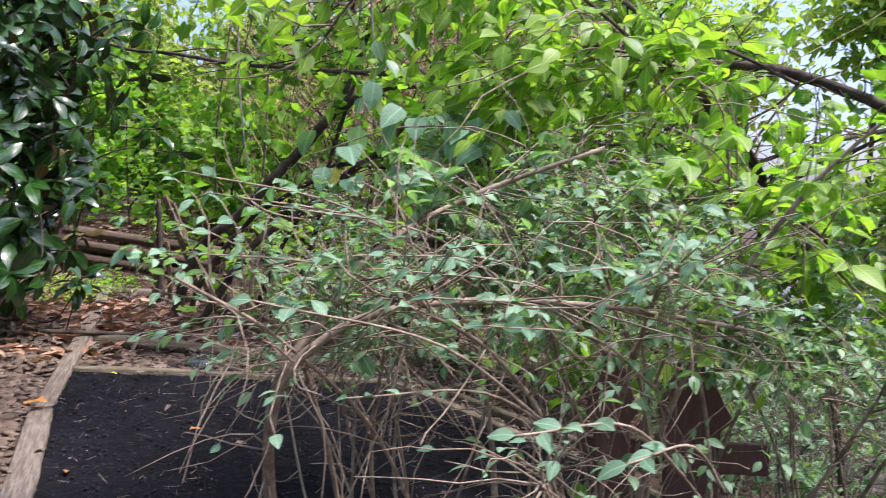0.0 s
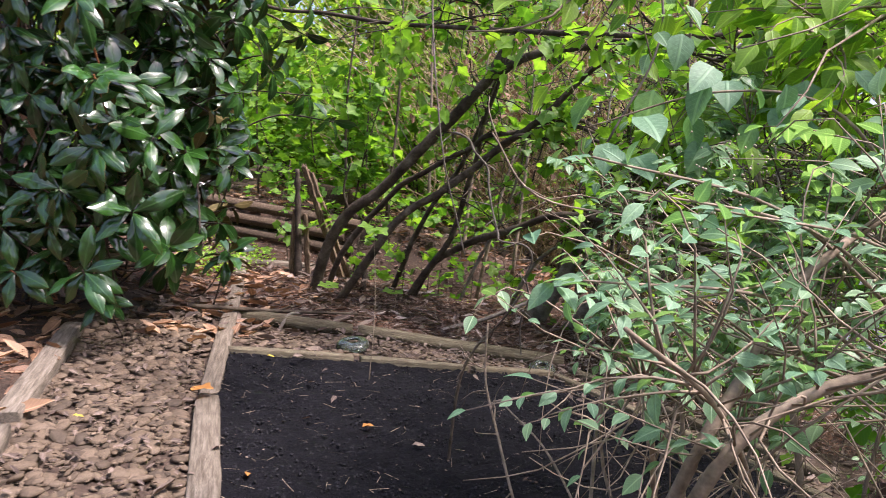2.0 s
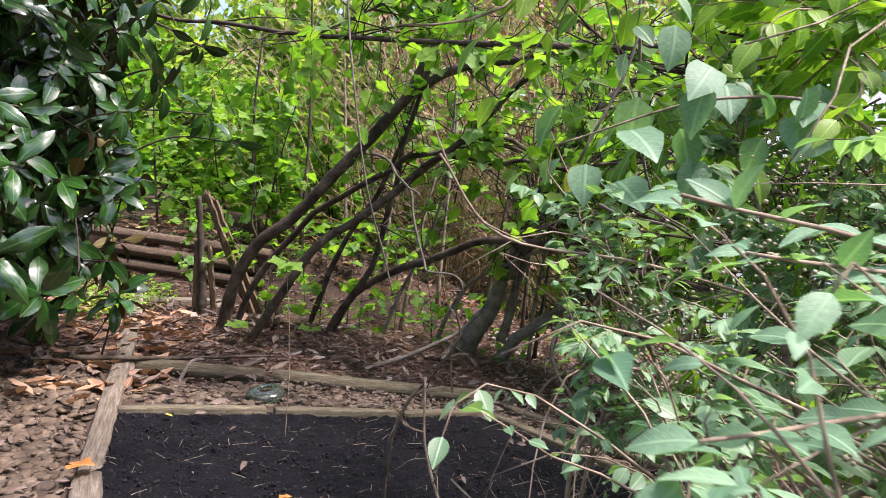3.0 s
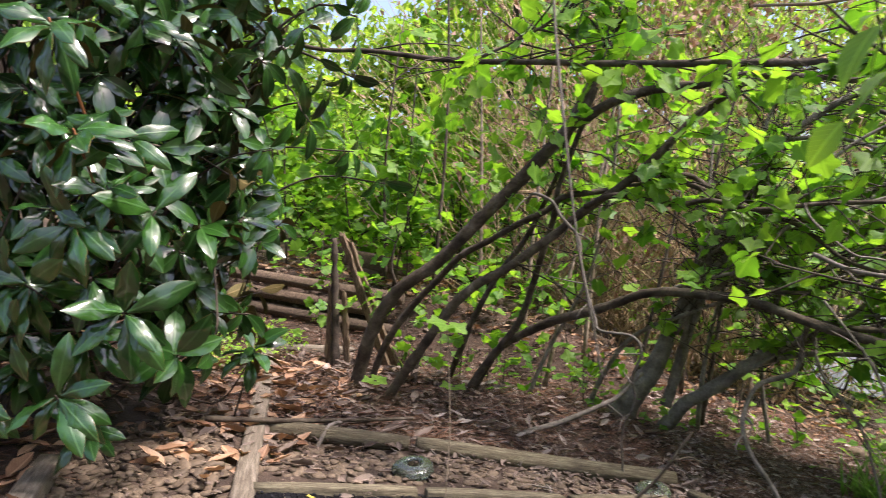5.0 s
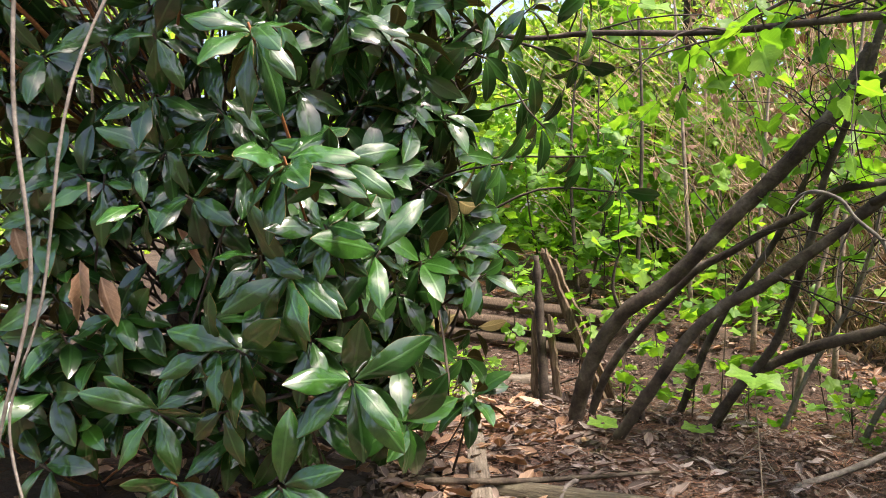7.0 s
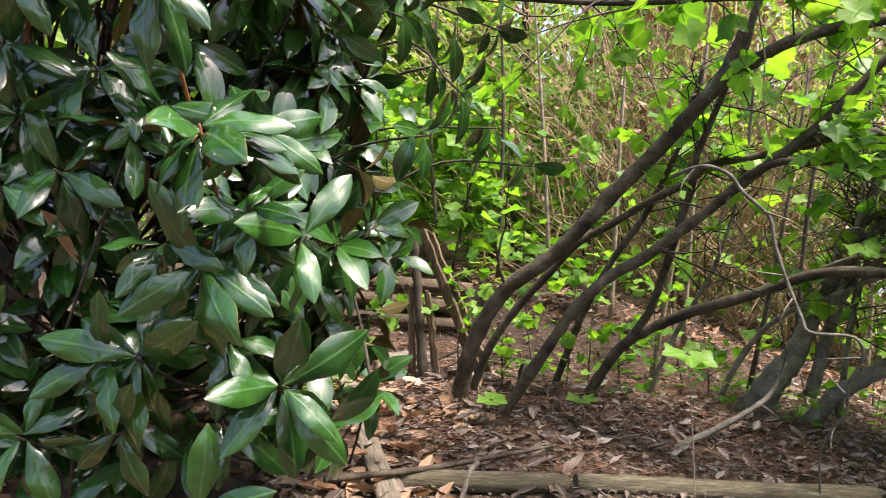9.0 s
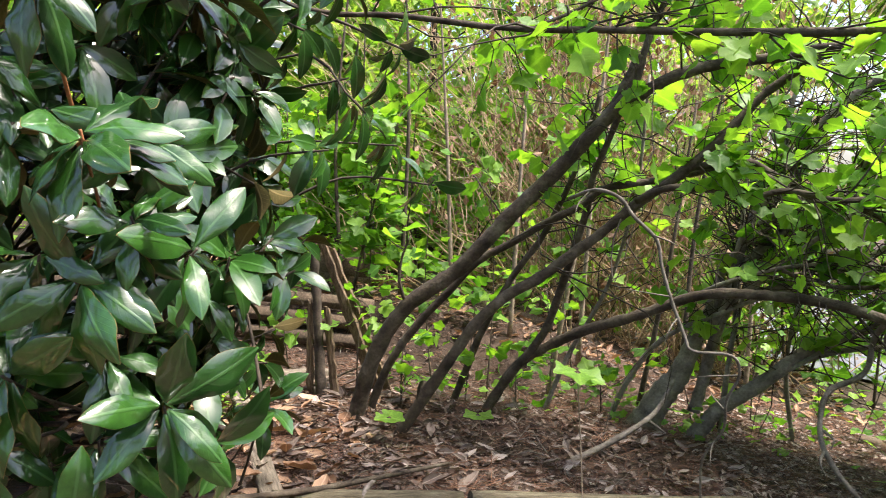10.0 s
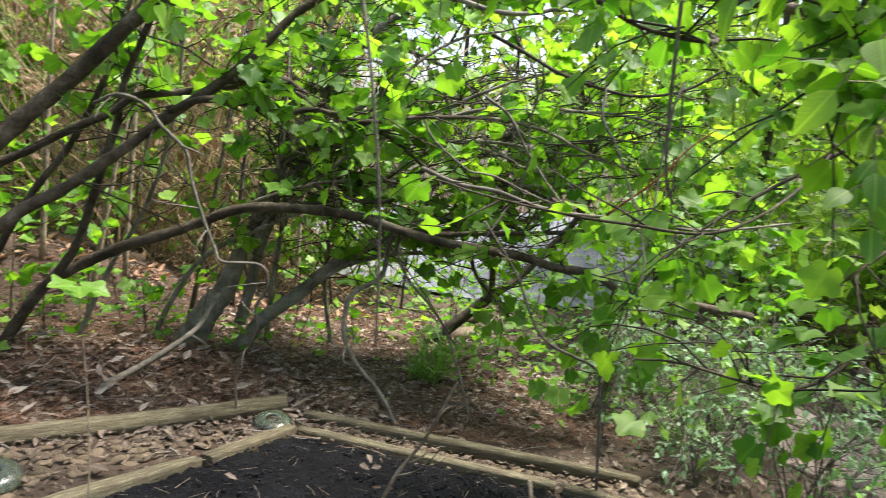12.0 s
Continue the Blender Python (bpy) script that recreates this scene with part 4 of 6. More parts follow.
LOWTREE = [
    ("stem", [(1.25, 7.75, -0.38), (1.4, 7.7, -0.22), (1.78, 7.6, 0.08), (2.13, 7.6, 0.29), (2.6, 7.4, 0.9), (2.7, 7.2, 1.7)], 0.06, 0.02, 0.6),
    ("branch", [(1.78, 7.6, 0.08), (1.6, 7.3, 0.7), (1.5, 7.0, 1.5), (1.3, 6.7, 2.3)], 0.03, 0.01, 0.9),
    ("branch", [(2.5, 7.4, 0.8), (2.2, 6.9, 1.3), (1.7, 6.4, 1.7), (1.3, 6.0, 1.9)], 0.02, 0.008, 0.9),
]
limbs_tree("leaning_tree", "dark low tree leaning over the slope, thick with leaves", (1.3, 7.75, -0.4), LOWTREE, 34, 0.5, 0.11, LOBE, LOBED, DARKBARK, DARKBARK, 6, 0.2, 0.3, 9)

OVERHEAD = [
    # High boughs added out of view: they shade the bed and hold up vines.
    ("bough", [(2.9, 4.15, 1.4), (2.6, 4.2, 2.6), (1.9, 4.2, 3.5), (0.9, 4.1, 3.9), (-0.3, 4.0, 4.0), (-1.5, 4.0, 3.8)], 0.045, 0.015, 0.35),
    ("bough", [(2.6, 4.2, 2.6), (2.0, 3.2, 3.6), (1.0, 2.6, 4.1), (-0.3, 2.4, 4.1)], 0.035, 0.012, 0.12),
    ("bough", [(1.9, 4.2, 3.5), (1.2, 5.0, 4.1), (0.2, 5.4, 4.3), (-0.9, 5.4, 4.2)], 0.03, 0.012, 0.45),
    ("branch", [(-0.3, 4.0, 4.0), (-0.9, 3.9, 3.2), (-1.12, 3.95, 2.5)], 0.012, 0.006, 0.15),
    ("branch", [(-3.3, 5.72, 2.62), (-2.69, 5.7, 2.42), (-2.3, 5.66, 2.38), (-1.8, 5.6, 2.30), (-1.35, 5.45, 2.25), (-0.9, 5.3, 2.2), (-0.4, 5.1, 2.15), (0.3, 4.95, 2.12), (1.0, 4.85, 2.2)], 0.011, 0.020, 0.6),
    ("trunk", [(3.35, 3.9, -0.75), (3.3, 3.95, 0.4), (2.8, 4.2, 1.5), (1.9, 4.6, 2.1), (0.95, 4.86, 2.2)], 0.06, 0.02, 0.45),
    ("branch", [(-1.70, 5.58, 2.29), (-1.45, 5.6, 2.40), (-1.2, 5.6, 2.55), (-0.9, 5.5, 2.8)], 0.009, 0.005, 0.4),
    ("branch", [(1.9, 4.6, 2.05), (1.4, 4.3, 1.5), (0.70, 4.2, 1.18), (0.24, 4.33, 1.19), (-0.04, 4.47, 1.23), (-0.31, 4.6, 1.29)], 0.008, 0.004, 0.1),
    ("branch", [(1.0, 4.7, 2.0), (0.36, 4.1, 1.85), (0.06, 4.2, 1.9), (-0.2, 4.3, 2.1)], 0.012, 0.005, 0.25),
    ("branch", [(1.9, 4.6, 2.05), (1.3, 4.1, 2.15), (0.8, 3.8, 2.1), (0.4, 3.6, 1.9), (0.15, 3.45, 1.6)], 0.012, 0.004, 0.5, 0.35),
    ("branch", [(2.95, 4.1, 1.3), (2.2, 4.1, 1.15), (1.6, 4.0, 0.85), (1.15, 3.98, 0.62), (0.89, 4.0, 0.56), (0.74, 4.07, 0.58), (0.47, 4.2, 0.66)], 0.014, 0.005, 0.3, 0.3),
    ("branch", [(2.4, 4.4, 1.8), (1.8, 4.6, 1.45), (1.3, 4.7, 1.2), (0.9, 4.75, 0.95), (0.7, 4.8, 0.7)], 0.012, 0.005, 0.35, 0.3),
    ("branch", [(2.4, 4.4, 1.8), (1.6, 3.9, 1.6), (0.9, 3.6, 1.3), (0.5, 3.6, 1.1)], 0.014, 0.005, 0.2),
]
limbs_tree("overhanging_tree", "tree with a long thin bough arching over the bed, bright leaves", (3.35, 3.9, -0.7), OVERHEAD, 62, 0.42, 0.11, LOBE, LOBED, BARK, DARKBARK, 5, 0.2, 0.35, 8, 0.5)


def dead_branch(label, pts, r0, r1, forks=3, mat=GREYTWIG):
    ob = thing("dead_branch", label, "branch", pts[0])
    limb("stem", pts, r0, r1, mat, ob, 6)
    line = smooth_line(pts, 5)
    for _ in range(forks):
        k = int(rng.integers(2, len(line) - 1))
        d = unit(rng.normal(size=3) + unit(line[k] - line[k - 1]))
        limb("twig", [line[k], line[k] + d * 0.09, line[k] + d * 0.16 + rng.normal(0, 0.03, 3)], r1 * 0.8, r1 * 0.3, mat, ob, 4, 3)


dead_branch("bare grey dead branch caught in the stems", [(-1.45, 6.3, 1.55), (-1.37, 5.9, 1.59), (-1.26, 5.87, 1.55), (-1.2, 5.83, 1.46), (-1.1, 5.8, 1.35), (-1.08, 5.77, 1.22), (-1.04, 5.73, 1.06), (-0.99, 5.7, 0.91), (-0.96, 5.67, 0.85), (-0.79, 5.66, 0.83), (-0.74, 5.7, 0.73), (-0.78, 5.75, 0.6), (-0.76, 5.85, 0.43), (-0.82, 5.98, 0.22), (-0.8, 6.05, -0.1)], 0.010, 0.006, 9)
dead_branch("grey root-like branch lying beside the trunk", [(-1.45, 6.45, 0.03), (-1.21, 6.6, 0.09), (-0.99, 6.7, 0.18), (-0.84, 6.85, 0.24), (-0.68, 7.1, 0.36)], 0.020, 0.014, 1)
dead_branch("bare crooked grey branch rising from the slope", [(0.75, 4.9, -0.35), (0.62, 4.8, 0.32), (0.57, 4.8, 0.44), (0.26, 4.8, 0.61), (0.1, 4.8, 0.9), (-0.08, 4.8, 1.14)], 0.009, 0.005, 6)
dead_branch("crooked bare branch in leaf litter", [(0.22, 6.25, 0.9), (0.22, 6.4, 0.77), (0.20, 6.45, 0.57), (-0.01, 6.4, 0.48), (-0.10, 6.3, 0.36), (-0.13, 6.2, 0.24), (-0.09, 6.1, 0.12), (0.02, 6.0, -0.04), (0.1, 5.9, -0.24)], 0.018, 0.012, 3)
dead_branch("pale bare branch drooping from the bough", [(0.26, 6.15, 0.9), (0.28, 6.4, 0.77), (0.31, 6.3, 0.58), (0.41, 6.2, 0.44), (0.48, 6.1, 0.30), (0.52, 6.0, 0.1), (0.6, 5.9, -0.28)], 0.012, 0.007, 4)
dead_branch("grey lichened branch reaching through green leaves", [(0.1, 5.75, 1.3), (0.24, 5.6, 1.23), (0.43, 5.51, 1.2), (0.63, 5.43, 1.13), (0.87, 5.34, 1.09), (1.12, 5.26, 1.08), (1.42, 5.17, 1.03), (1.77, 5.09, 1.03), (2.14, 5.0, 1.07)], 0.013, 0.007, 9)
dead_branch("dark thin branch hanging among green leaves", [(0.27, 5.4, 1.98), (0.42, 5.32, 1.9), (0.57, 5.23, 1.81), (0.76, 5.15, 1.75), (0.94, 5.07, 1.72), (1.16, 4.98, 1.76), (1.34, 4.9, 1.87)], 0.010, 0.006, 6, DARKBARK)
dead_branch("crooked grey twig hanging among green leaves", [(0.38, 5.6, 1.69), (0.5, 5.55, 1.6), (0.58, 5.5, 1.44), (0.67, 5.45, 1.29), (0.8, 5.4, 1.12)], 0.009, 0.006, 4)
dead_branch("forked dark twig rising through green leaves", [(1.0, 5.3, 1.09), (1.18, 5.13, 1.3), (1.33, 5.07, 1.47), (1.45, 5.0, 1.58)], 0.007, 0.004, 5, REDTWIG)
dead_branch("dry brown stick across the timbers", [(-3.05, 5.22, 0.30), (-2.7, 5.45, 0.26), (-2.45, 5.7, 0.22), (-2.1, 6.06, 0.17)], 0.018, 0.009, 2, BARK)
dead_branch("short pale stick across the border log", [(-2.50, 5.45, 0.10), (-2.46, 5.55, 0.22), (-2.44, 5.75, 0.20)], 0.014, 0.011, 0)
dead_branch("thin dark fallen stick", [(-3.45, 6.75, 0.33), (-3.2, 6.9, 0.31), (-2.95, 7.05, 0.36), (-2.75, 7.2, 0.42)], 0.012, 0.006, 1, BARK)
dead_branch("dry stick on the leaf litter", [(-1.6, 6.3, 0.03), (-1.2, 6.35, -0.02), (-0.8, 6.5, -0.06)], 0.008, 0.005, 1)


dead_branch("bare branching dead twig standing in black soil", [(-0.42, 3.05, -0.17), (-0.55, 3.2, 0.1), (-0.65, 3.35, 0.32), (-0.72, 3.45, 0.5), (-0.73, 3.5, 0.72)], 0.006, 0.004, 6, TWIG)
dead_branch("thin bare upright twig standing in black soil", [(-0.29, 2.98, -0.22), (-0.29, 2.98, 0.3), (-0.27, 3.0, 0.65), (-0.14, 2.92, 0.85), (0.0, 2.85, 1.05)], 0.008, 0.004, 9, TWIG)
dead_branch("pale forked bare twig reaching over the bed", [(0.15, 2.62, 1.12), (-0.2, 2.5, 1.22), (-0.48, 2.42, 1.27), (-0.60, 2.42, 1.42)], 0.0035, 0.0025, 5, TWIG)
dead_branch("thin dark bare twig standing in black soil", [(-0.95, 3.95, -0.14), (-0.92, 3.98, 0.30), (-0.85, 4.0, 0.49), (-0.74, 4.0, 0.62), (-0.64, 4.0, 0.78)], 0.009, 0.004, 5, BARK)
dead_branch("pale bare twig arching beside fallen leaves", [(-3.05, 2.75, 0.12), (-3.0, 2.72, 0.45), (-2.88, 2.75, 0.62), (-2.78, 2.85, 0.45), (-2.74, 2.9, 0.22)], 0.006, 0.004, 2)

# ---- broken post and split boards ----


def split_board(name, low, high, width, thick, parent, label=""):
    """A riven plank: a ragged flat section that tapers to a splintered top."""
    low, high = np.array(low, float), np.array(high, float)
    along = unit(high - low)
    across = unit(np.cross(along, (0.25, 1.0, 0.1)))
    deep = np.cross(along, across)
    rows, verts = 14, []
    for i in range(rows + 1):
        u = i / rows
        w = width * (1 - 0.35 * u) * rng.uniform(0.82, 1.12)
        shift = across * rng.normal(0, 0.003) + deep * rng.normal(0, 0.003)
        for a, b in ((-0.5, -0.4), (-0.15, -0.62), (0.2, -0.45), (0.5, -0.35), (0.48, 0.4), (0.0, 0.55), (-0.5, 0.4)):
            lift = along * (rng.uniform(0, 0.06) if i == rows else 0)
            verts.append(low + (high - low) * u + across * a * w * rng.uniform(0.9, 1.08) + deep * b * thick * rng.uniform(0.8, 1.15) + shift + lift)
    faces = [(7 * i + k, 7 * i + (k + 1) % 7, 7 * i + 7 + (k + 1) % 7, 7 * i + 7 + k) for i in range(rows) for k in range(7)]
    top = 7 * rows
    faces += [(top, top + 1, top + 2, top + 6), (top + 2, top + 3, top + 4, top + 6), (top + 4, top + 5, top + 6, top + 6)][:2]
    child(name, quick_mesh(name, verts, faces, [SPLIT], smooth=False), parent, label)


def build_post():
    foot = on_ground(-2.98, 6.93)
    post = thing("broken_post", "dark rotten post with split leaning boards", "post", foot)
    base = np.array(foot)
    limb("post", [base + (0.02, 0, -0.05), base + (0.0, 0, 0.5), base + (-0.01, -0.02, 1.0)], 0.034, 0.022, DARKBARK, post, 7, 10, 0.2)
    split_board("board", base + (0.36, 0.25, -0.05), base + (0.03, 0.05, 1.0), 0.075, 0.035, post, "split brown board leaning on the post")
    split_board("board", base + (0.42, 0.30, -0.05), base + (0.09, 0.08, 0.95), 0.06, 0.03, post, "split tan board leaning on the post")
    split_board("board", base + (-0.07, 0.04, -0.05), base + (-0.05, 0.03, 0.60), 0.05, 0.03, post)
    split_board("board", base + (0.10, 0.04, -0.05), base + (0.06, 0.03, 0.55), 0.06, 0.03, post)


build_post()
dead_branch("charred black stump among the stems", [(-2.33, 6.88, 0.10), (-2.32, 6.88, 0.28), (-2.30, 6.9, 0.40)], 0.03, 0.024, 0, DARKBARK)

# ---- foreground shrub ----
SHRUB_LIMBS = [
    [(-0.22, 2.30, -0.24), (-0.27, 1.95, 0.38), (-0.20, 1.66, 0.88), (-0.11, 1.72, 1.05), (-0.02, 1.80, 1.19), (0.18, 1.92, 1.32), (0.50, 2.0, 1.45)],
    [(-0.20, 2.26, -0.24), (-0.25, 1.92, 0.40), (-0.19, 1.63, 0.86), (-0.08, 1.62, 1.03), (0.12, 1.66, 1.10), (0.45, 1.75, 1.10), (0.80, 1.85, 1.05)],
    [(0.15, 2.55, -0.24), (0.08, 2.3, 0.25), (-0.02, 1.95, 0.72), (-0.16, 1.6, 1.02), (-0.30, 1.42, 1.16)],
    [(0.02, 2.75, -0.22), (-0.04, 2.65, 0.35), (-0.10, 2.5, 0.8), (-0.18, 2.5, 1.05), (-0.26, 2.55, 1.25)],
    [(0.30, 2.70, -0.26), (0.25, 2.65, 0.5), (0.15, 2.7, 1.0), (0.10, 2.8, 1.35), (0.05, 2.9, 1.6)],
    [(0.42, 2.35, -0.28), (0.45, 2.1, 0.3), (0.40, 1.85, 0.75), (0.25, 1.7, 1.0), (0.05, 1.6, 1.12)],
    [(0.60, 2.55, -0.30), (0.66, 2.3, 0.4), (0.75, 2.1, 0.9), (0.95, 1.95, 1.35), (1.3, 1.9, 1.7)],
    [(0.72, 2.75, -0.32), (0.8, 2.8, 0.4), (0.75, 2.9, 1.0), (0.6, 3.0, 1.5), (0.4, 3.2, 1.85)],
    [(0.95, 2.45, -0.34), (1.05, 2.3, 0.3), (1.2, 2.2, 0.7), (1.3, 2.1, 1.0)],
    [(-0.18, 3.05, -0.2), (-0.3, 3.0, 0.15), (-0.45, 3.15, 0.35), (-0.62, 3.3, 0.45)],
    [(0.9, 2.85, -0.34), (1.1, 2.9, 0.5), (1.4, 2.9, 1.0), (1.7, 2.8, 1.4)],
]


def clear_of_path(p):
    """Whether places lie off the trodden way that runs past the shrub."""
    return (p[..., 0] - 0.3) * 0.70 + (p[..., 1] - 0.15) * 0.715 > 0.42


def build_shrub():
    shrub = thing("shrub", "straggly shrub with pale arching twigs and grey-green oval leaves", "shrub", (0.4, 2.55, -0.27))
    rest, bright, tubes = [], [], []
    limbs = list(SHRUB_LIMBS)
    for _ in range(26):
        x, y = rng.uniform(-0.1, 1.7), rng.uniform(2.1, 3.1)
        h = rng.uniform(1.0, 1.65)
        tip = np.array((x + rng.uniform(-0.6, 0.45), max(y + rng.uniform(-1.1, 0.3), 1.25), -0.3 + h))
        base = np.array((x, y, float(ground_z(x, y)) - 0.03))
        if clear_of_path(tip):
            limbs.append([base, base * 0.6 + tip * 0.4 + (rng.normal(0, 0.08), 0.15, 0.15 * h), base * 0.2 + tip * 0.8 + (0, 0.05, 0.14 * h), tip])
    for i, pts in enumerate(limbs):
        limb("stem", pts, 0.013 if i < 2 or i in (4, 6, 7) else rng.uniform(0.006, 0.010), 0.005 if i < 2 else 0.003, TWIG, shrub, 8, 6, 0.08)
        upper = pts[-1][2] > 1.35
        t, f = grow(pts, (26 if i < 2 else 32) if pts[-1][2] > 0.7 else 9, 0.30, 0.5, 0.25, 0.2, 0.0022, 20, 0.052 if upper else 0.037, 1.0, 0.9)
        tubes += t
        (bright if upper and i > 5 else rest).append(f)
        t, _ = grow(pts, 16, 0.36, 0.08, -0.05, 0.15, 0.0022, 3, 0.05)
        tubes += t
    tubes = [t for t in tubes if clear_of_path(t[0]).all() and (t[0][:, 0].min() > -0.72 + 0.30 * (t[0][:, 1].mean() - 1.37) or rng.uniform() < 0.15) and (t[0][:, 2].mean() > 0.5 or t[0][:, 0].mean() > 0.2 or rng.uniform() < 0.4) and not (0.45 < t[0][:, 0].mean() < 1.2 and t[0][:, 2].mean() < 0.72 and t[0][:, 1].mean() < 3.0 and rng.uniform() < 0.8)]
    for i in (0, 1, 3, 5):
        tubes += [t for t in grow(limbs[i], 20, 0.42, 0.35, -0.05, 0.15, 0.0024, 2, 0.05)[0] if clear_of_path(t[0]).all()]

    def kept(f):
        floor = np.where(f[0][:, 1] < 2.1, 0.95, np.where(f[0][:, 0] > 0.4, 0.74, 0.80))
        chance = rng.uniform(size=len(f[0]))
        open_side = f[0][:, 0] > -0.72 + np.where(f[0][:, 2] < 1.2, 0.33, 0.158) * (f[0][:, 1] - 1.37)
        ok = open_side & clear_of_path(f[0]) & ((f[0][:, 2] > floor) | (chance < 0.08)) & ((f[0][:, 1] > 2.0) | (chance < 0.4)) & ((f[0][:, 1] > 2.4) | (chance < 0.9))
        return tuple(a[ok] for a in f)

    bright, rest = [kept(f) for f in bright], [kept(f) for f in rest]
    at, turn, size = merged(rest)
    order = np.argsort(at[:, 1])
    at, turn, size = at[order], turn[order], size[order]
    pieces("leaf", OVATE, (at[:300], turn[:300], size[:300]), [SHRUB_ONE], shrub)
    child("foliage", scatter("foliage", OVATE, (at[300:], turn[300:], size[300:]), [SHRUB]), shrub, "grey-green oval leaves", "stuff")
    child("top_foliage", scatter("top_foliage", OVATE, merged(bright), [BRIGHT]), shrub, "bright yellow-green upper leaves", "stuff")
    child("twigs", quick_mesh("twigs", *joined(tubes), [TWIG]), shrub, kind="stuff")
    sprays = [((-0.08, 1.18, 1.16), (0.45, 0.5, -0.3), 3, 0.046), ((-0.35, 1.57, 1.35), (0.5, 0.35, -0.22), 13, 0.042), ((-0.35, 1.49, 1.20), (0.5, 0.4, -0.18), 13, 0.040), ((0.29, 1.05, 1.03), (0.35, 0.6, -0.25), 7, 0.042),
              ((0.43, 1.09, 0.99), (0.3, 0.6, -0.25), 5, 0.042), ((0.02, 1.36, 0.98), (0.4, 0.5, -0.2), 4, 0.040), ((0.15, 1.45, 1.14), (0.4, 0.5, -0.2), 9, 0.044), ((0.10, 1.5, 1.18), (0.45, 0.45, -0.2), 9, 0.042), ((0.24, 1.42, 1.10), (0.4, 0.5, -0.22), 8, 0.044),
              ((-0.19, 1.6, 1.29), (0.5, 0.4, -0.2), 10, 0.038), ((-0.30, 1.58, 1.31), (0.5, 0.35, -0.2), 10, 0.036), ((0.38, 1.5, 1.19), (0.3, 0.6, -0.15), 9, 0.036), ((0.04, 1.6, 1.2), (0.4, 0.45, -0.15), 10, 0.036)]
    for tip, reach, n, leaf in sprays:
        tip, reach = np.array(tip), np.array(reach)
        line = smooth_line([tip + reach, tip + reach * 0.55 + (0, 0, 0.06), tip], 6)
        child("shoot", quick_mesh("shoot", *tube(line, 0.004, 0.0015, 5, 0.05), [TWIG]), shrub)
        u = 1 - np.linspace(0, min(0.75, 0.055 * n), n)
        spots = np.array([line[int(round(q * (len(line) - 1)))] for q in u])
        side = np.where(np.arange(n) % 2, 1.0, -1.0)[:, None]
        ways = -unit(reach) * 0.6 + side * np.array((0.55, -0.55, 0.1)) + rng.normal(0, 0.25, (n, 3))
        pieces("shoot_leaf", OVATE, turned(spots, ways, np.array([(0.0, -0.55, 0.85)] * n) + rng.normal(0, 0.25, (n, 3)), leaf * rng.uniform(0.8, 1.2, n)), [SHRUB_ONE], shrub)
    n = 22
    line = smooth_line([np.array((0.55, 2.75, 1.15)), np.array((0.25, 2.62, 1.5)), np.array((-0.05, 2.57, 1.55)), np.array((-0.38, 2.58, 1.45))], 8)
    child("shoot", quick_mesh("shoot", *tube(line, 0.006, 0.002, 5, 0.05), [TWIG]), shrub)
    spots = line[rng.integers(5, len(line), n)] + rng.normal(0, (0.05, 0.05, 0.06), (n, 3))
    pieces("broad_leaf", BROAD, turned(spots, rng.normal(0, 0.5, (n, 3)) + (-0.1, -0.3, -0.45), rng.normal(0, 0.3, (n, 3)) + (0.0, -0.6, 0.8), rng.uniform(0.085, 0.125, n)), [SHRUB_ONE], shrub)
    berries = []
    bm = bmesh.new()
    bmesh.ops.create_icosphere(bm, subdivisions=1, radius=1)
    v = np.array([p.co for p in bm.verts])
    f = np.array([[k.index for k in q.verts] for q in bm.faces])
    bm.free()
    for c in ((-0.05, 2.6, 1.22), (0.1, 2.5, 1.12), (0.2, 2.4, 1.0), (-0.2, 2.3, 1.05), (0.3, 2.5, 1.2), (0.0, 2.0, 0.95), (-0.20, 1.9, 1.28), (-0.1, 2.05, 1.33), (0.05, 1.8, 1.22), (-0.25, 2.1, 1.18), (0.2, 1.95, 1.25), (-0.12, 1.75, 1.12), (0.3, 1.7, 1.12), (0.45, 2.0, 1.22), (-0.05, 2.2, 1.38)):
        for _ in range(46):
            berries.append((v * rng.uniform(0.0015, 0.0034) + np.array(c) + rng.normal(0, (0.05, 0.05, 0.025), 3), f))
    child("berries", quick_mesh("berries", *joined(berries), [BERRY]), shrub, "small pale cream seed heads in clusters", "stuff")


SHRUB_ONE = leaf_material("shrub_leaf_single", (0.11, 0.23, 0.13), (0.26, 0.41, 0.25), 0.5, 0.38, (1.2, 1.4, 0.5), spec=0.3, vein=0.25, whole=True)
build_shrub()

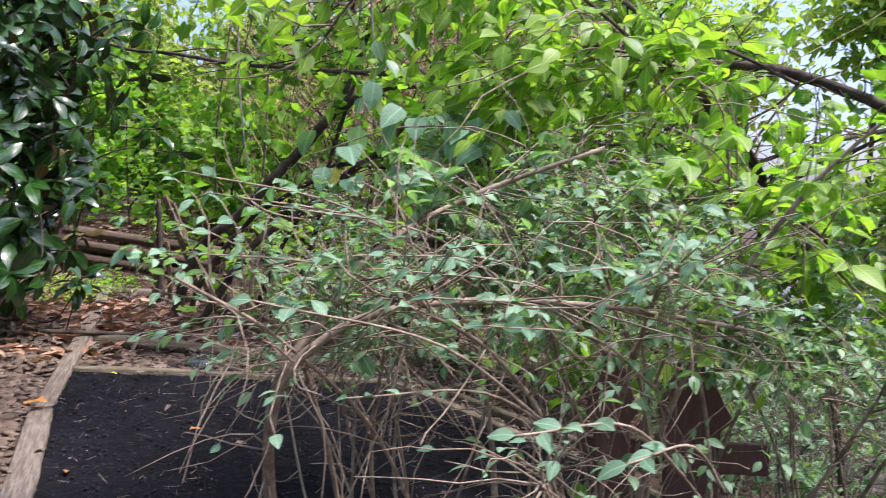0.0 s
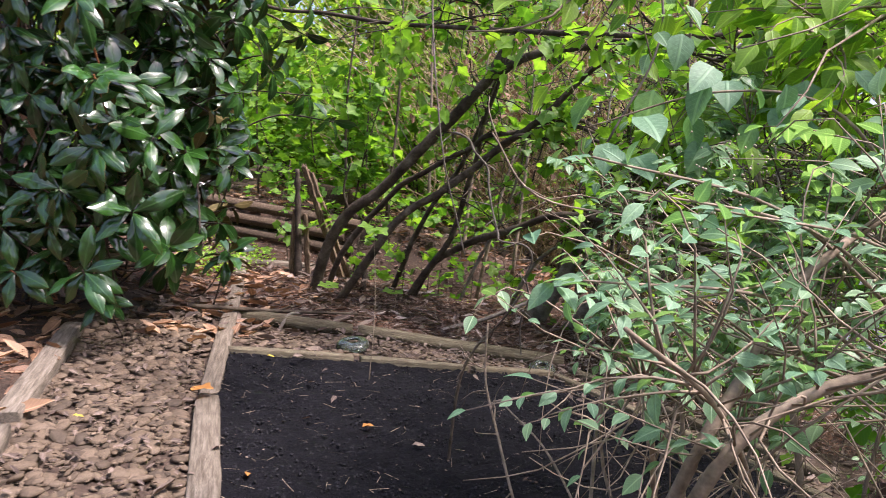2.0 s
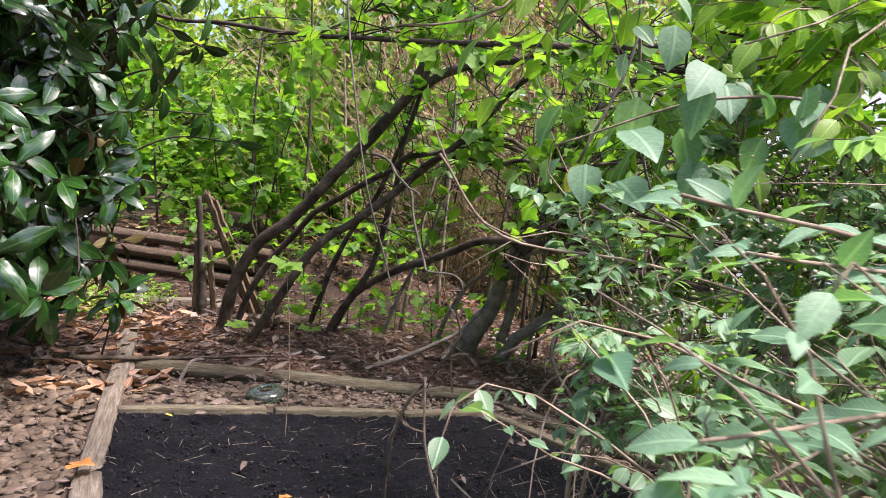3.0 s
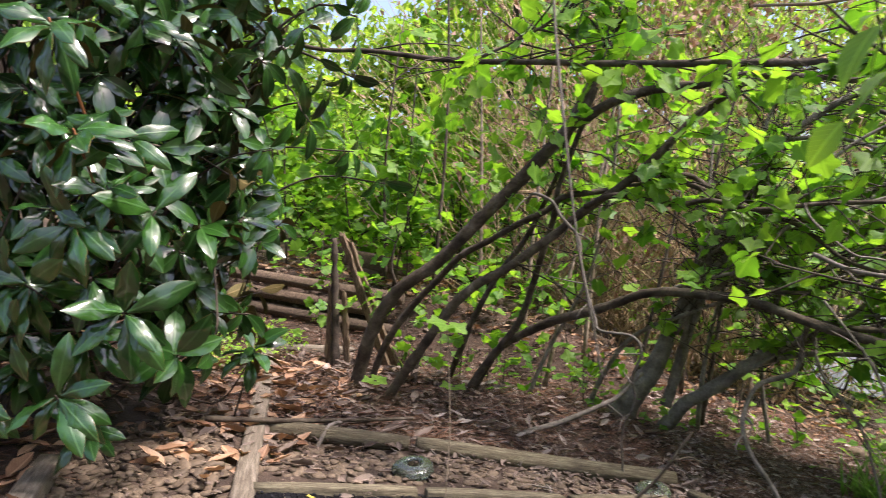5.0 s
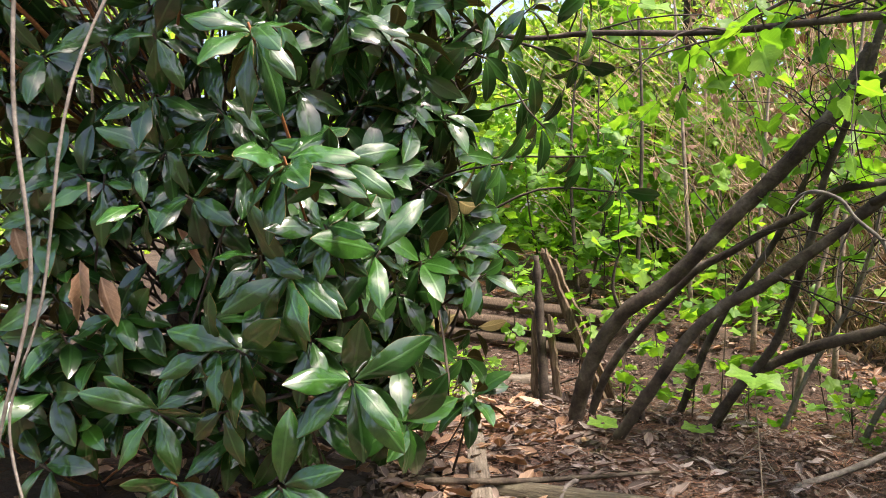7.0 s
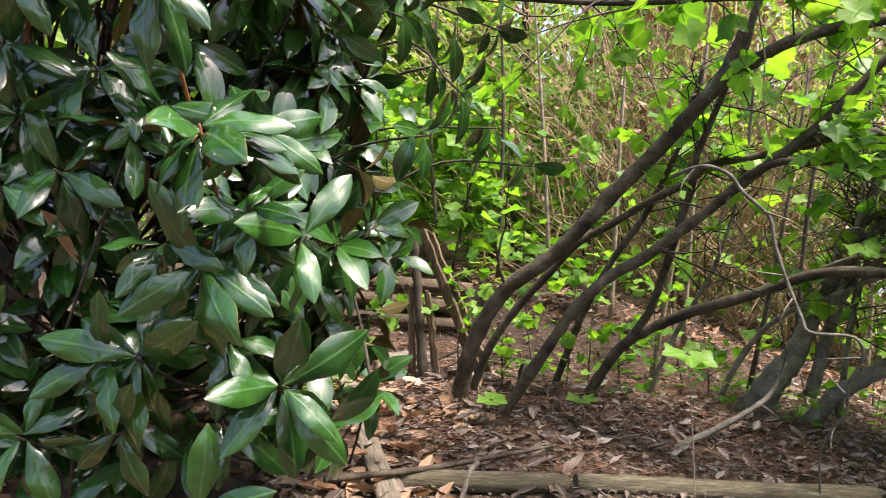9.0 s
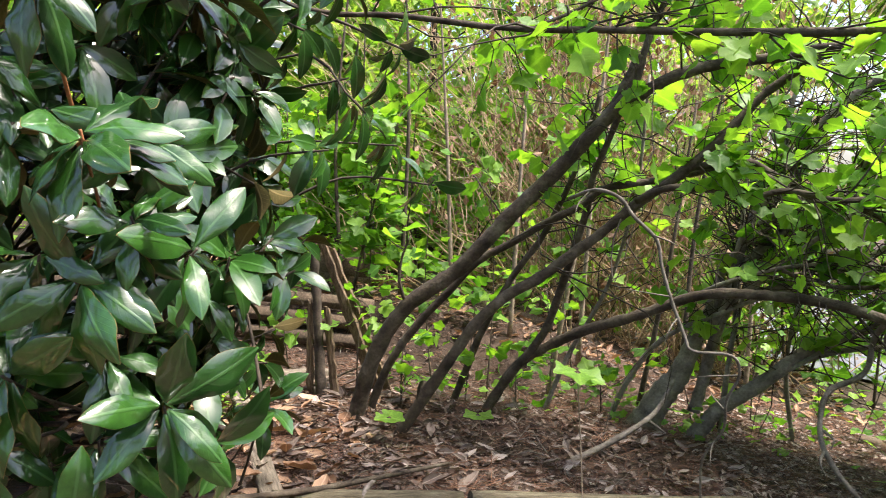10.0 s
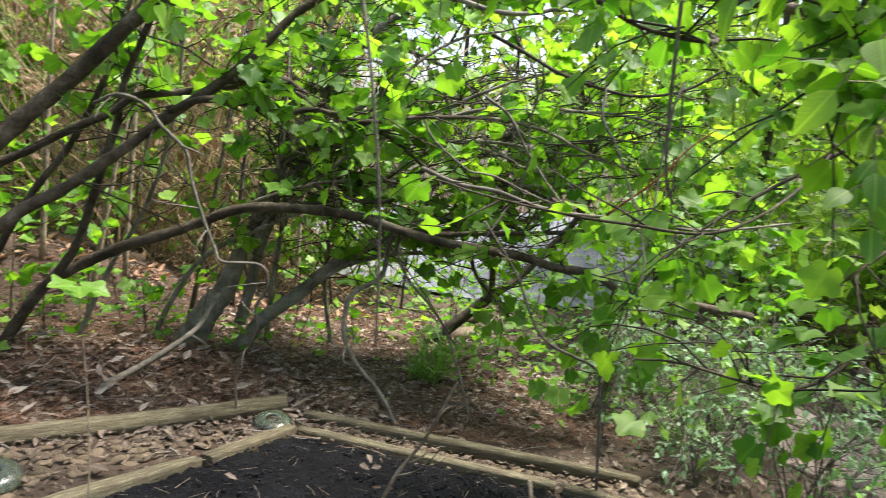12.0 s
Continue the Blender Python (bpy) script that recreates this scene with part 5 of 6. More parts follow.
VINE_LEAVES = [
    ("branch", [(1.0, 3.35, 1.8), (0.5, 3.15, 2.15), (0.1, 3.0, 2.28), (-0.2, 2.88, 2.15), (-0.42, 2.8, 1.85)], 0.010, 0.004, 0.55),
    ("branch", [(1.9, 3.6, -0.5), (1.7, 3.5, 0.6), (1.3, 3.4, 1.5), (0.8, 3.3, 1.95), (0.33, 3.3, 1.9), (0.1, 3.1, 1.7)], 0.02, 0.005, 1.0),
    ("branch", [(1.35, 3.4, 1.45), (1.0, 3.0, 1.75), (0.6, 2.8, 1.85), (0.2, 2.85, 1.7)], 0.012, 0.004, 1.0),
    ("branch", [(1.2, 3.4, 1.6), (0.8, 3.6, 2.2), (0.3, 3.6, 2.35), (-0.2, 3.5, 2.25)], 0.012, 0.004, 1.0),
    ("branch", [(1.7, 3.5, 0.7), (1.5, 3.0, 1.1), (1.2, 2.7, 1.3), (0.8, 2.6, 1.35)], 0.012, 0.004, 0.8),
    ("branch", [(1.6, 3.5, 1.0), (2.0, 3.2, 1.6), (2.1, 3.0, 2.2), (1.9, 2.9, 2.6)], 0.012, 0.004, 0.9),
]
limbs_tree("arching_shrub", "tall arching shrub with large bright yellow-green oval leaves", (1.9, 3.6, -0.5), VINE_LEAVES, 70, 0.42, 0.10, OVATE, BRIGHT, BARK, TWIG, 8, 0.2, 0.35, 7, 0.12)


def hanging_vine(label, pts, r=0.0048, leaves=0):
    ob = thing("hanging_vine", label, "vine", pts[-1], "hanging vines")
    limb("stem", pts, r, r * 0.7, GREYTWIG, ob, 5, 6, 0.1)
    if leaves:
        t, f = grow(pts, leaves, 0.12, 0.1, 0.0, 0.4, 0.0016, 3, 0.075, 1.0, 0.9)
        child("leaves", scatter("leaves", OVATE, f, [SHRUB]), ob, "grey-green leaves", "stuff")
        end = np.array([pts[-1]])
        pieces("yellow_leaf", OVATE, turned(end, np.array([(-0.2, -0.1, -1.0)]), np.array([(0.3, -1.0, 0.2)]), np.array([0.085])), [YELLOW], ob)


hanging_vine("thin grey vine hanging straight down from the boughs", [(-1.12, 3.95, 2.62), (-1.10, 3.85, 2.1), (-1.05, 3.78, 1.7), (-1.00, 3.80, 1.35), (-0.95, 3.9, 1.1), (-0.92, 3.97, 0.93)])
hanging_vine("thin grey vine hanging with loose leaves", [(-0.3, 2.5, 4.05), (-0.25, 2.7, 2.8), (-0.22, 2.75, 2.0), (-0.2, 2.72, 1.7), (-0.32, 2.7, 1.42)], 0.005, 12)
hanging_vine("pale twisted vine hanging in front of glossy leaves", [(-3.30, 3.70, 3.2), (-3.30, 3.50, 2.5), (-3.33, 3.45, 1.9), (-3.30, 3.45, 1.4), (-3.38, 3.40, 1.0), (-3.48, 3.35, 0.5), (-3.52, 3.3, 0.28)], 0.007)
hanging_vine("pale thin vine looping in front of glossy leaves", [(-3.15, 3.75, 2.4), (-3.20, 3.52, 1.9), (-3.26, 3.45, 1.35), (-3.34, 3.4, 1.05), (-3.30, 3.4, 0.8), (-3.22, 3.4, 0.62)], 0.005)
hanging_vine("crooked grey vine hanging among green leaves", [(0.05, 4.02, 3.95), (0.02, 3.9, 2.6), (0.0, 3.9, 1.9), (0.05, 3.95, 1.45), (0.15, 4.0, 1.3)], 0.008)


# ---- brown painted garden posts ----

for k, (x, y, top, low) in enumerate(((0.35, 5.35, 2.05, 0.75), (0.75, 5.15, 2.0, 0.55), (1.15, 5.0, 2.1, 0.35), (0.0, 5.55, 1.55, 0.7), (1.5, 5.3, 1.9, 0.3), (0.55, 5.9, 1.5, 0.45))):
    hanging_vine("crooked bare grey vine looping from the boughs", crooked((x, y, top), (rng.normal(0, 0.3), -0.05, -1), top - low, 12, 0.28), 0.0065)


def build_brown_posts():
    ob = thing("garden_gate", "brown painted wooden panel with flared house-shaped posts behind the shrub", "gate", on_ground(0.95, 3.02))
    base = float(ground_z(0.95, 3.02))
    for x, top, wide in ((0.70, 0.76, 0.10), (1.00, 0.74, 0.15)):
        bm = bmesh.new()
        outline = [(-wide * 0.62, base), (-wide * 0.62, top - 0.26), (-wide, top - 0.24), (-wide * 0.45, top - 0.06), (-wide * 0.35, top), (wide * 0.35, top), (wide * 0.45, top - 0.06), (wide, top - 0.22), (wide * 0.72, top - 0.26), (wide * 0.72, base)]
        front = [bm.verts.new((x + a, 3.0, z)) for a, z in outline]
        back = [bm.verts.new((x + a, 3.045, z)) for a, z in outline]
        bm.faces.new(front)
        bm.faces.new(back[::-1])
        for k in range(len(outline)):
            bm.faces.new((front[k], back[k], back[(k + 1) % len(outline)], front[(k + 1) % len(outline)]))
        bmesh.ops.recalc_face_normals(bm, faces=bm.faces)
        bmesh.ops.bevel(bm, geom=bm.edges[:], offset=0.004, segments=1, affect="EDGES")
        part("post", bm, BROWN, ob)
    for z, h in ((0.36, 0.12), (0.06, 0.14), (-0.2, 0.14)):
        bm = bmesh.new()
        bmesh.ops.create_cube(bm, size=1, matrix=Matrix.Translation((0.95, 3.07, z)) @ Matrix.Diagonal((0.72, 0.03, h, 1)))
        bmesh.ops.bevel(bm, geom=bm.edges[:], offset=0.004, segments=1, affect="EDGES")
        part("board", bm, BROWN, ob)


build_brown_posts()


# ---- undergrowth and woods ----


def sapling(x, y, height, leaf_size, leaf_count, lean=(0, 0), material=LOBED, shape=LOBE, r=0.012, group="undergrowth saplings", label="slender sapling with lobed bright green leaves"):
    foot = on_ground(x, y, -0.04)
    ob = thing("sapling", label, "sapling", foot, group)
    top = np.array(foot) + (lean[0], lean[1], height)
    mid = (np.array(foot) + top) / 2 + rng.normal(0, 0.06, 3) * height * 0.5
    pts = [np.array(foot), mid, top]
    limb("stem", pts, r, r * 0.35, BARK, ob, 6, 5)
    t, f = grow(pts, leaf_count, 0.3 + 0.07 * height, 0.22, 0.25, 0.35, 0.003, 5, leaf_size)
    child("twigs", quick_mesh("twigs", *joined(t), [DARKBARK]), ob, kind="stuff")
    child("leaves", scatter("leaves", shape, f, [material]), ob, kind="stuff")
    return ob


for x, y, h in ((-2.75, 7.0, 0.7), (-2.45, 6.95, 0.55), (-2.05, 7.2, 0.8), (-1.7, 7.2, 0.5), (-3.35, 7.6, 1.1), (-3.1, 7.5, 0.7), (-1.45, 7.5, 0.9), (-1.1, 7.4, 0.6), (-0.4, 7.6, 0.6), (0.1, 7.9, 0.8), (0.5, 7.6, 0.6), (-2.9, 8.6, 1.6), (-2.3, 7.7, 1.5), (-1.9, 7.6, 1.7), (-1.2, 7.9, 1.6)):
    sapling(x, y, h, 0.095, int(3 + 5 * h), (rng.normal(0, 0.1), rng.normal(0, 0.1)), r=0.006)
for k in range(30):
    x, y = rng.uniform(-5.5, 1.6), rng.uniform(8.6, 11.5)
    if -1.9 < x < 0.4 and k % 2:
        y += 1.6
    sapling(x, y, rng.uniform(1.6, 4.4) * (0.65 if x < -2.3 else 1), 0.14, int(rng.integers(20, 36)), (rng.normal(0, 0.4), rng.normal(0, 0.3)), r=0.014)
for k in range(10):
    x, y = (rng.uniform(3.2, 5.2), rng.uniform(5.6, 8.2)) if k > 3 else (rng.uniform(0.4, 1.8), rng.uniform(8.6, 10.0))
    sapling(x, y, rng.uniform(1.2, 3.4), 0.13, int(rng.integers(26, 40)), (rng.normal(0, 0.4), rng.normal(0, 0.3)), r=0.014)


def seedling(x, y, top, tips):
    foot = on_ground(x, y, -0.02)
    ob = thing("seedling", "thin seedling with two broad lobed leaves at its top", "seedling", foot)
    limb("stem", [foot, foot + Vector((0.02, 0.01, (top - foot.z) * 0.5)), Vector((x, y, top))], 0.003, 0.002, TWIG, ob, 5, 5)
    at = np.array([(x, y, top)] * len(tips))
    pieces("leaf", LOBE, turned(at, np.array(tips, float), np.array([(0.1, -0.35, 1.0)] * len(tips)), np.full(len(tips), 0.10)), [LOBED], ob)


seedling(-1.60, 4.76, 0.96, [(-0.7, -0.4, 0.15), (0.8, -0.2, -0.25), (0.0, -0.9, -0.1)])
seedling(-1.95, 6.55, 0.28, [(-0.7, -0.4, 0.1), (0.8, -0.3, 0.0)])
seedling(-2.45, 6.35, 0.32, [(-0.6, -0.5, 0.1), (0.8, -0.3, 0.0), (0.1, 0.8, 0.2)])


def wood_tree(x, y, height, spread, count, size=0.15, shape=FARSHAPE):
    foot = on_ground(x, y, -0.1)
    ob = thing("woodland_tree", "tall woodland tree with a leafy green crown", "tree", foot, "woodland trees")
    base = np.array(foot)
    top = base + (rng.normal(0, 0.4), rng.normal(0, 0.4), height)
    limb("trunk", [base, (base + top) / 2 + rng.normal(0, 0.2, 3), top], 0.007 * height + 0.03, 0.02, BARK, ob, 8, 6)
    frames = []
    for _ in range(14):
        s = rng.uniform(0.08, 1.0)
        a = rng.uniform(0, 6.3)
        start = base + (top - base) * s
        reach = spread * rng.uniform(0.4, 1.0) * (1.15 - 0.6 * s)
        end = start + (math.cos(a) * reach, math.sin(a) * reach, reach * rng.uniform(0.0, 0.6))
        limb("limb", [start, (start + end) / 2 + (0, 0, 0.15), end], 0.03, 0.008, BARK, ob, 5, 4)
        n = count // 14
        u = rng.uniform(0.15, 1.1, n)[:, None]
        clump = rng.normal(0, 0.32, (n, 3)) * spread * 0.55
        at = start + (end - start) * u + clump
        at = at[at[:, 2] > base[2] + 0.2]
        n = len(at)
        frames.append(turned(at, rng.normal(size=(n, 3)) + (0, 0, -0.4), rng.normal(0, 0.45, (n, 3)) + (0, -0.1, 1), size * rng.uniform(0.6, 1.25, n)))
    child("crown", scatter("crown", shape, merged(frames), [FARLEAF]), ob, kind="stuff")


# Last six: added out of view, to cut low sky light and reflections.
for x, y, h, s in ((-6.6, 13.0, 3.6, 1.8), (-4.0, 12.5, 3.4, 1.7), (-2.6, 13.5, 7.5, 2.2), (-0.9, 12.8, 6.5, 2.0), (0.6, 13.4, 6.0, 1.8), (-9.8, 8.0, 4.5, 1.8), (-3.2, 17.0, 9.0, 2.6), (1.5, 18.5, 9.0, 2.6), (4.6, 21.0, 9.0, 2.8), (10.5, 13.0, 8.5, 2.6), (10.0, 8.0, 8.0, 2.6), (12.5, 9.5, 9.0, 3.0), (14.0, 6.0, 9.0, 3.0), (10.0, 10.6, 8.0, 2.4), (-14.0, 10.0, 7.0, 3.0), (-6.5, -5.5, 8.0, 2.6), (-2.0, -7.5, 9.0, 2.8), (3.0, -6.5, 8.5, 2.6), (7.0, -2.5, 7.5, 2.4), (-10.0, -0.5, 8.5, 2.8), (-9.0, 4.0, 6.0, 2.0)):
    wood_tree(x, y, h, s, 5200, 0.165)
for x, y, h, s in ((6.4, 10.2, 5.5, 1.7), (6.0, 8.4, 5.5, 1.8), (6.4, 6.4, 5.0, 1.9), (5.2, 4.8, 4.6, 1.6), (7.5, 4.6, 5.5, 2.0)):
    wood_tree(x, y, h, s, 2300, 0.15, LOWLOBE)
for k in range(16):
    turn = -75 + 10 * k
    far = rng.uniform(27, 36)
    wood_tree(far * math.sin(radians(turn)), far * math.cos(radians(turn)), rng.uniform(10, 14) * (0.5 if -50 < turn < -18 else 1), 5.0, 2600, 0.6)


def build_thicket():
    """Dead vines hanging in a tangle behind the trees."""
    ob = thing("dead_vine_thicket", "tangle of tan dead vines and dry stems hanging over the bank", "thicket", on_ground(-0.9, 9.6), kind="stuff")
    tubes = []
    for k in range(520):
        x, y = rng.normal(-0.45, 0.95), rng.uniform(9.0, 10.6)
        z0 = float(ground_z(x, y))
        h = rng.uniform(1.0, 4.6) * math.exp(-((x + 0.7) / 2.2) ** 2) + 0.3
        lean = rng.normal(0, 0.55, 2) if k % 3 else rng.normal(0, 0.75, 2)
        t = np.linspace(0, 1, 8)[:, None]
        wob = np.cumsum(rng.normal(0, 0.12, (8, 3)), 0)
        lift = rng.uniform(0, 1.8) if k % 3 == 0 else 0
        pts = np.array((x, y, z0 + lift)) + t * np.array((lean[0] * h, lean[1] * 0.4, h)) + wob
        tubes.append(tube(pts, rng.uniform(0.003, 0.010), 0.002, 4))
    child("vines", quick_mesh("vines", *joined(tubes), [TAN]), ob, kind="stuff")
    n = 5200
    at = np.stack([rng.normal(-0.6, 1.1, n), rng.uniform(8.9, 10.3, n), np.zeros(n)], 1)
    at[:, 2] = ground_z(at[:, 0], at[:, 1]) + rng.uniform(0.5, 4.6, n)
    child("dead_leaves", scatter("dead_leaves", SMALL, turned(at, rng.normal(size=(n, 3)) + (0, 0, -1), rng.normal(size=(n, 3)), 0.09 * rng.uniform(0.5, 1.3, n)), [DRY]), ob, kind="stuff")


build_thicket()
for k, (x, y, h, lx) in enumerate(((-1.15, 8.3, 3.6, 0.35), (-2.65, 8.7, 3.4, 0.05), (-2.2, 8.9, 3.0, -0.1), (-0.3, 8.4, 3.2, 0.5), (-1.7, 8.4, 2.6, 0.2), (-3.2, 8.9, 2.8, 0.1), (0.3, 8.6, 3.0, 0.3), (-0.75, 7.9, 2.4, 0.45), (-1.45, 7.8, 2.2, 0.5), (-0.2, 7.7, 2.2, 0.2))):
    foot = on_ground(x, y, -0.05)
    pole = thing("bare_stem", "thin bare upright stem in the thicket", "stem", foot, "bare thicket stems")
    limb("stem", [foot, foot + Vector((lx * 0.35 + rng.normal(0, 0.05), 0, h * 0.5)), foot + Vector((lx, 0.1, h))], 0.022, 0.008, BARK if k % 2 else TWIG, pole, 6, 6)

# ---- small plants ----


def tuft(x, y, n, length, label="tuft of green grass on the slope"):
    blade = leaf_shape(0.03, 4, 0.2, 0.55, 0.5)
    at = np.array((x, y, float(ground_z(x, y)))) + rng.normal(0, 0.05, (n, 3)) * (1, 1, 0)
    way = rng.normal(0, 0.45, (n, 3)) * (1, 1, 0) + (0, 0, 1)
    ob = new("grass_tuft", scatter("grass_tuft", blade, turned(at, way, rng.normal(size=(n, 3)), length * rng.uniform(0.5, 1.2, n)), [GRASS]))
    tagged(ob, label, "grass", "grass tufts", kind="stuff")


tuft(0.72, 6.75, 60, 0.32)
tuft(1.1, 7.2, 50, 0.3)
tuft(2.6, 6.5, 60, 0.25)
tuft(2.0, 5.6, 50, 0.25)


def ground_plants(name, label, x0, x1, y0, y1, count, size, height, material, shape):
    x, y = rng.uniform(x0, x1, count), rng.uniform(y0, y1, count)
    z = ground_z(x, y) + rng.uniform(0.02, height, count)
    way = np.stack([rng.normal(size=count), rng.normal(size=count), rng.normal(0, 0.3, count)], 1)
    ob = new(name, scatter(name, shape, turned(np.stack([x, y, z], 1), way, rng.normal(0, 0.35, (count, 3)) + (0, 0, 1), size * rng.uniform(0.6, 1.2, count)), [material]))
    tagged(ob, label, "groundcover", kind="stuff")


ground_plants("fern_patch", "feathery bright green plants beside the path", -3.95, -3.35, 6.2, 7.4, 700, 0.05, 0.22, BRIGHT, SMALL)
ground_plants("ground_ivy", "low green ground plants under the trees", -2.6, 0.6, 7.0, 8.0, 170, 0.075, 0.25, LOBED, LOBE)
ground_plants("ground_ivy", "green groundcover on the lower slope", 0.8, 4.2, 5.6, 8.6, 650, 0.08, 0.3, LOBED, LOBE)
ground_plants("ground_ivy", "green plants growing over the edge of the drive", 1.4, 5.2, 8.2, 10.6, 700, 0.085, 0.55, LOBED, LOBE)
ground_plants("ground_ivy", "green groundcover on the wooded bank", -8.0, 2.5, 9.8, 14.0, 2800, 0.13, 0.9, LOBED, LOBE)
ground_plants("undergrowth", "dense green undergrowth behind the trees", -11.0, 1.6, 11.5, 15.5, 10000, 0.17, 2.2, FARLEAF, LOWLOBE)
ground_plants("undergrowth", "dense green undergrowth beyond the drive", 4.6, 12.0, 3.0, 9.5, 7000, 0.15, 2.0, FARLEAF, LOWLOBE)
ground_plants("ground_ivy", "green plants on the terrace bank", -6.5, -1.5, 8.3, 10.0, 600, 0.12, 0.5, LOBED, LOBE)


def brush(x, y, height, reach, stems, material, leaf, label):
    """A twiggy bush: thin stems that arch out from one foot, with small leaves on side twigs."""
    foot = np.array(on_ground(x, y, -0.04))
    ob = thing("bush", label, "bush", foot, "twiggy bushes")
    tubes, frames = [], []
    for _ in range(stems):
        a = rng.uniform(0, 2 * np.pi)
        out = np.array((math.cos(a), math.sin(a), 0)) * reach * rng.uniform(0.4, 1.0)
        h = height * rng.uniform(0.6, 1.0)
        start = foot + rng.normal(0, 0.07, 3) * (1, 1, 0)
        pts = [start, start + out * 0.3 + (0, 0, h * 0.55), start + out * 0.75 + (0, 0, h * 0.95) + rng.normal(0, 0.05, 3), start + out * 1.15 + (0, 0, h * 0.85)]
        limb("stem", pts, rng.uniform(0.005, 0.010), 0.003, GREYTWIG, ob, 5, 6, 0.08)
        t, f = grow(pts, 17, 0.32, 0.25, 0.15, 0.35, 0.0022, 7, leaf, 1.0, 0.9)
        tubes += t
        frames.append(f)
        t, _ = grow(pts, 16, 0.42, 0.08, 0.1, 0.2, 0.0026, 2, leaf)
        tubes += t
    child("twigs", quick_mesh("twigs", *joined(tubes), [GREYTWIG]), ob, kind="stuff")
    at, turn, size = merged(frames)
    ok = at[:, 2] > ground_z(at[:, 0], at[:, 1]) + 0.03
    child("foliage", scatter("foliage", OVATE, (at[ok], turn[ok], size[ok]), [material]), ob, "small oval leaves", "stuff")


for x, y, height, reach, stems in ((1.60, 4.9, 0.6, 0.45, 6), (2.0, 4.5, 0.9, 0.6, 9), (2.25, 5.4, 1.0, 0.6, 9), (1.75, 3.7, 0.9, 0.5, 9), (2.35, 3.4, 1.1, 0.5, 9), (2.0, 2.8, 1.0, 0.5, 9), (1.75, 6.2, 0.8, 0.5, 6), (2.7, 6.4, 1.1, 0.6, 7)):
    brush(x, y, height, reach, stems, SHRUB, rng.uniform(0.044, 0.07), "twiggy bush with small grey-green leaves beside the bed")

# ---- paving and drive beyond ----


def strip(name, label, category, corners, material, up=0.02):
    """A flat laid surface that follows the slope."""
    a, b, c, d = (np.array(p, float) for p in corners)
    n = 24
    u, v = np.meshgrid(np.linspace(0, 1, n), np.linspace(0, 1, n), indexing="ij")
    p = (a * ((1 - u) * (1 - v))[..., None] + b * (u * (1 - v))[..., None] + c * (u * v)[..., None] + d * ((1 - u) * v)[..., None])
    z = ground_z(p[..., 0], p[..., 1]) + up
    verts = np.concatenate([p, z[..., None]], -1).reshape(-1, 3)
    i, j = np.meshgrid(np.arange(n - 1), np.arange(n - 1), indexing="ij")
    k = i * n + j
    ob = new(name, quick_mesh(name, verts, np.stack([k, k + n, k + n + 1, k + 1], -1).reshape(-1, 4), [material]))
    return tagged(ob, label, category, kind="structure")


strip("road", "pale grey asphalt drive beyond the trees", "road", [(1.2, 10.9), (5.2, 8.7), (14.0, 13.5), (5.5, 23.0)], ASPHALT, 0.03)


def build_paving():
    parent = thing("pavement", "pinkish flagstone path below the slope", "pavement", (2.9, 4.4, -0.6), kind="structure")
    for i in range(3):
        for j in range(11):
            x, y = 2.75 + 0.42 * i + (0.2 if j % 2 else 0), 1.6 + 0.42 * j
            bm = bmesh.new()
            z = float(ground_z(x, y)) + 0.02
            bmesh.ops.create_cube(bm, size=1, matrix=pose(x, y, z, rng.normal(), 4, rng.normal() * 2) @ Matrix.Diagonal((0.40, 0.40, 0.05, 1)))
            bmesh.ops.bevel(bm, geom=bm.edges[:], offset=0.008, segments=1, affect="EDGES")
            part("flagstone", bm, PAVING, parent)


build_paving()
for x, y, s in ((1.35, 7.35, 0.15), (1.75, 8.1, 0.2), (1.0, 7.9, 0.12), (2.2, 8.7, 0.22), (2.6, 9.2, 0.2), (0.9, 7.1, 0.1)):
    me = stone_mesh(x * 3 + y)
    rock = new("rock", me)
    rock.matrix_basis = pose(x, y, float(ground_z(x, y)) + s * 0.2, 0, 0, x * 90) @ Matrix.Scale(s, 4)
    tagged(rock, "pale rounded rock on the lower slope", "rock", "rocks")


def glass_bowl(x, y, r):
    """An upturned thick bowl with a hole, half sunk in the pebbles."""
    profile = [(0.28, 0.042), (0.5, 0.048), (0.80, 0.040), (0.97, 0.022), (1.0, 0.0), (0.94, 0.0), (0.92, 0.020), (0.77, 0.034), (0.5, 0.041), (0.31, 0.035)]
    bm = bmesh.new()
    rings = []
    for k in range(24):
        a = 2 * math.pi * k / 24
        rings.append([bm.verts.new((r * q * math.cos(a) * (1 + 0.05 * math.sin(3 * a)), r * q * math.sin(a), h)) for q, h in profile])
    for k in range(24):
        for m in range(len(profile)):
            n = (m + 1) % len(profile)
            f = bm.faces.new((rings[k][m], rings[(k + 1) % 24][m], rings[(k + 1) % 24][n], rings[k][n]))
            f.smooth = True
    bmesh.ops.recalc_face_normals(bm, faces=bm.faces)
    me = bpy.data.meshes.new("glass_bowl")
    bm.to_mesh(me)
    bm.free()
    me.materials.append(GLASS)
    ob = new("glass_bowl", me)
    ob.matrix_basis = pose(x, y, float(ground_z(x, y)) + 0.02, 8, -6, 40)
    tagged(ob, "pale green glass bowl lying upturned on pebbles", "bowl", "glass bowls")


glass_bowl(-1.90, 5.36, 0.115)
glass_bowl(-0.64, 5.93, 0.105)

# ---- litter ----
PATH_STONES = [(-2.02, 1.9), (-2.62, 3.06), (-3.36, 4.55), (-3.36, 5.6), (-2.95, 5.35), (-2.22, 3.85), (-1.16, 1.9)]



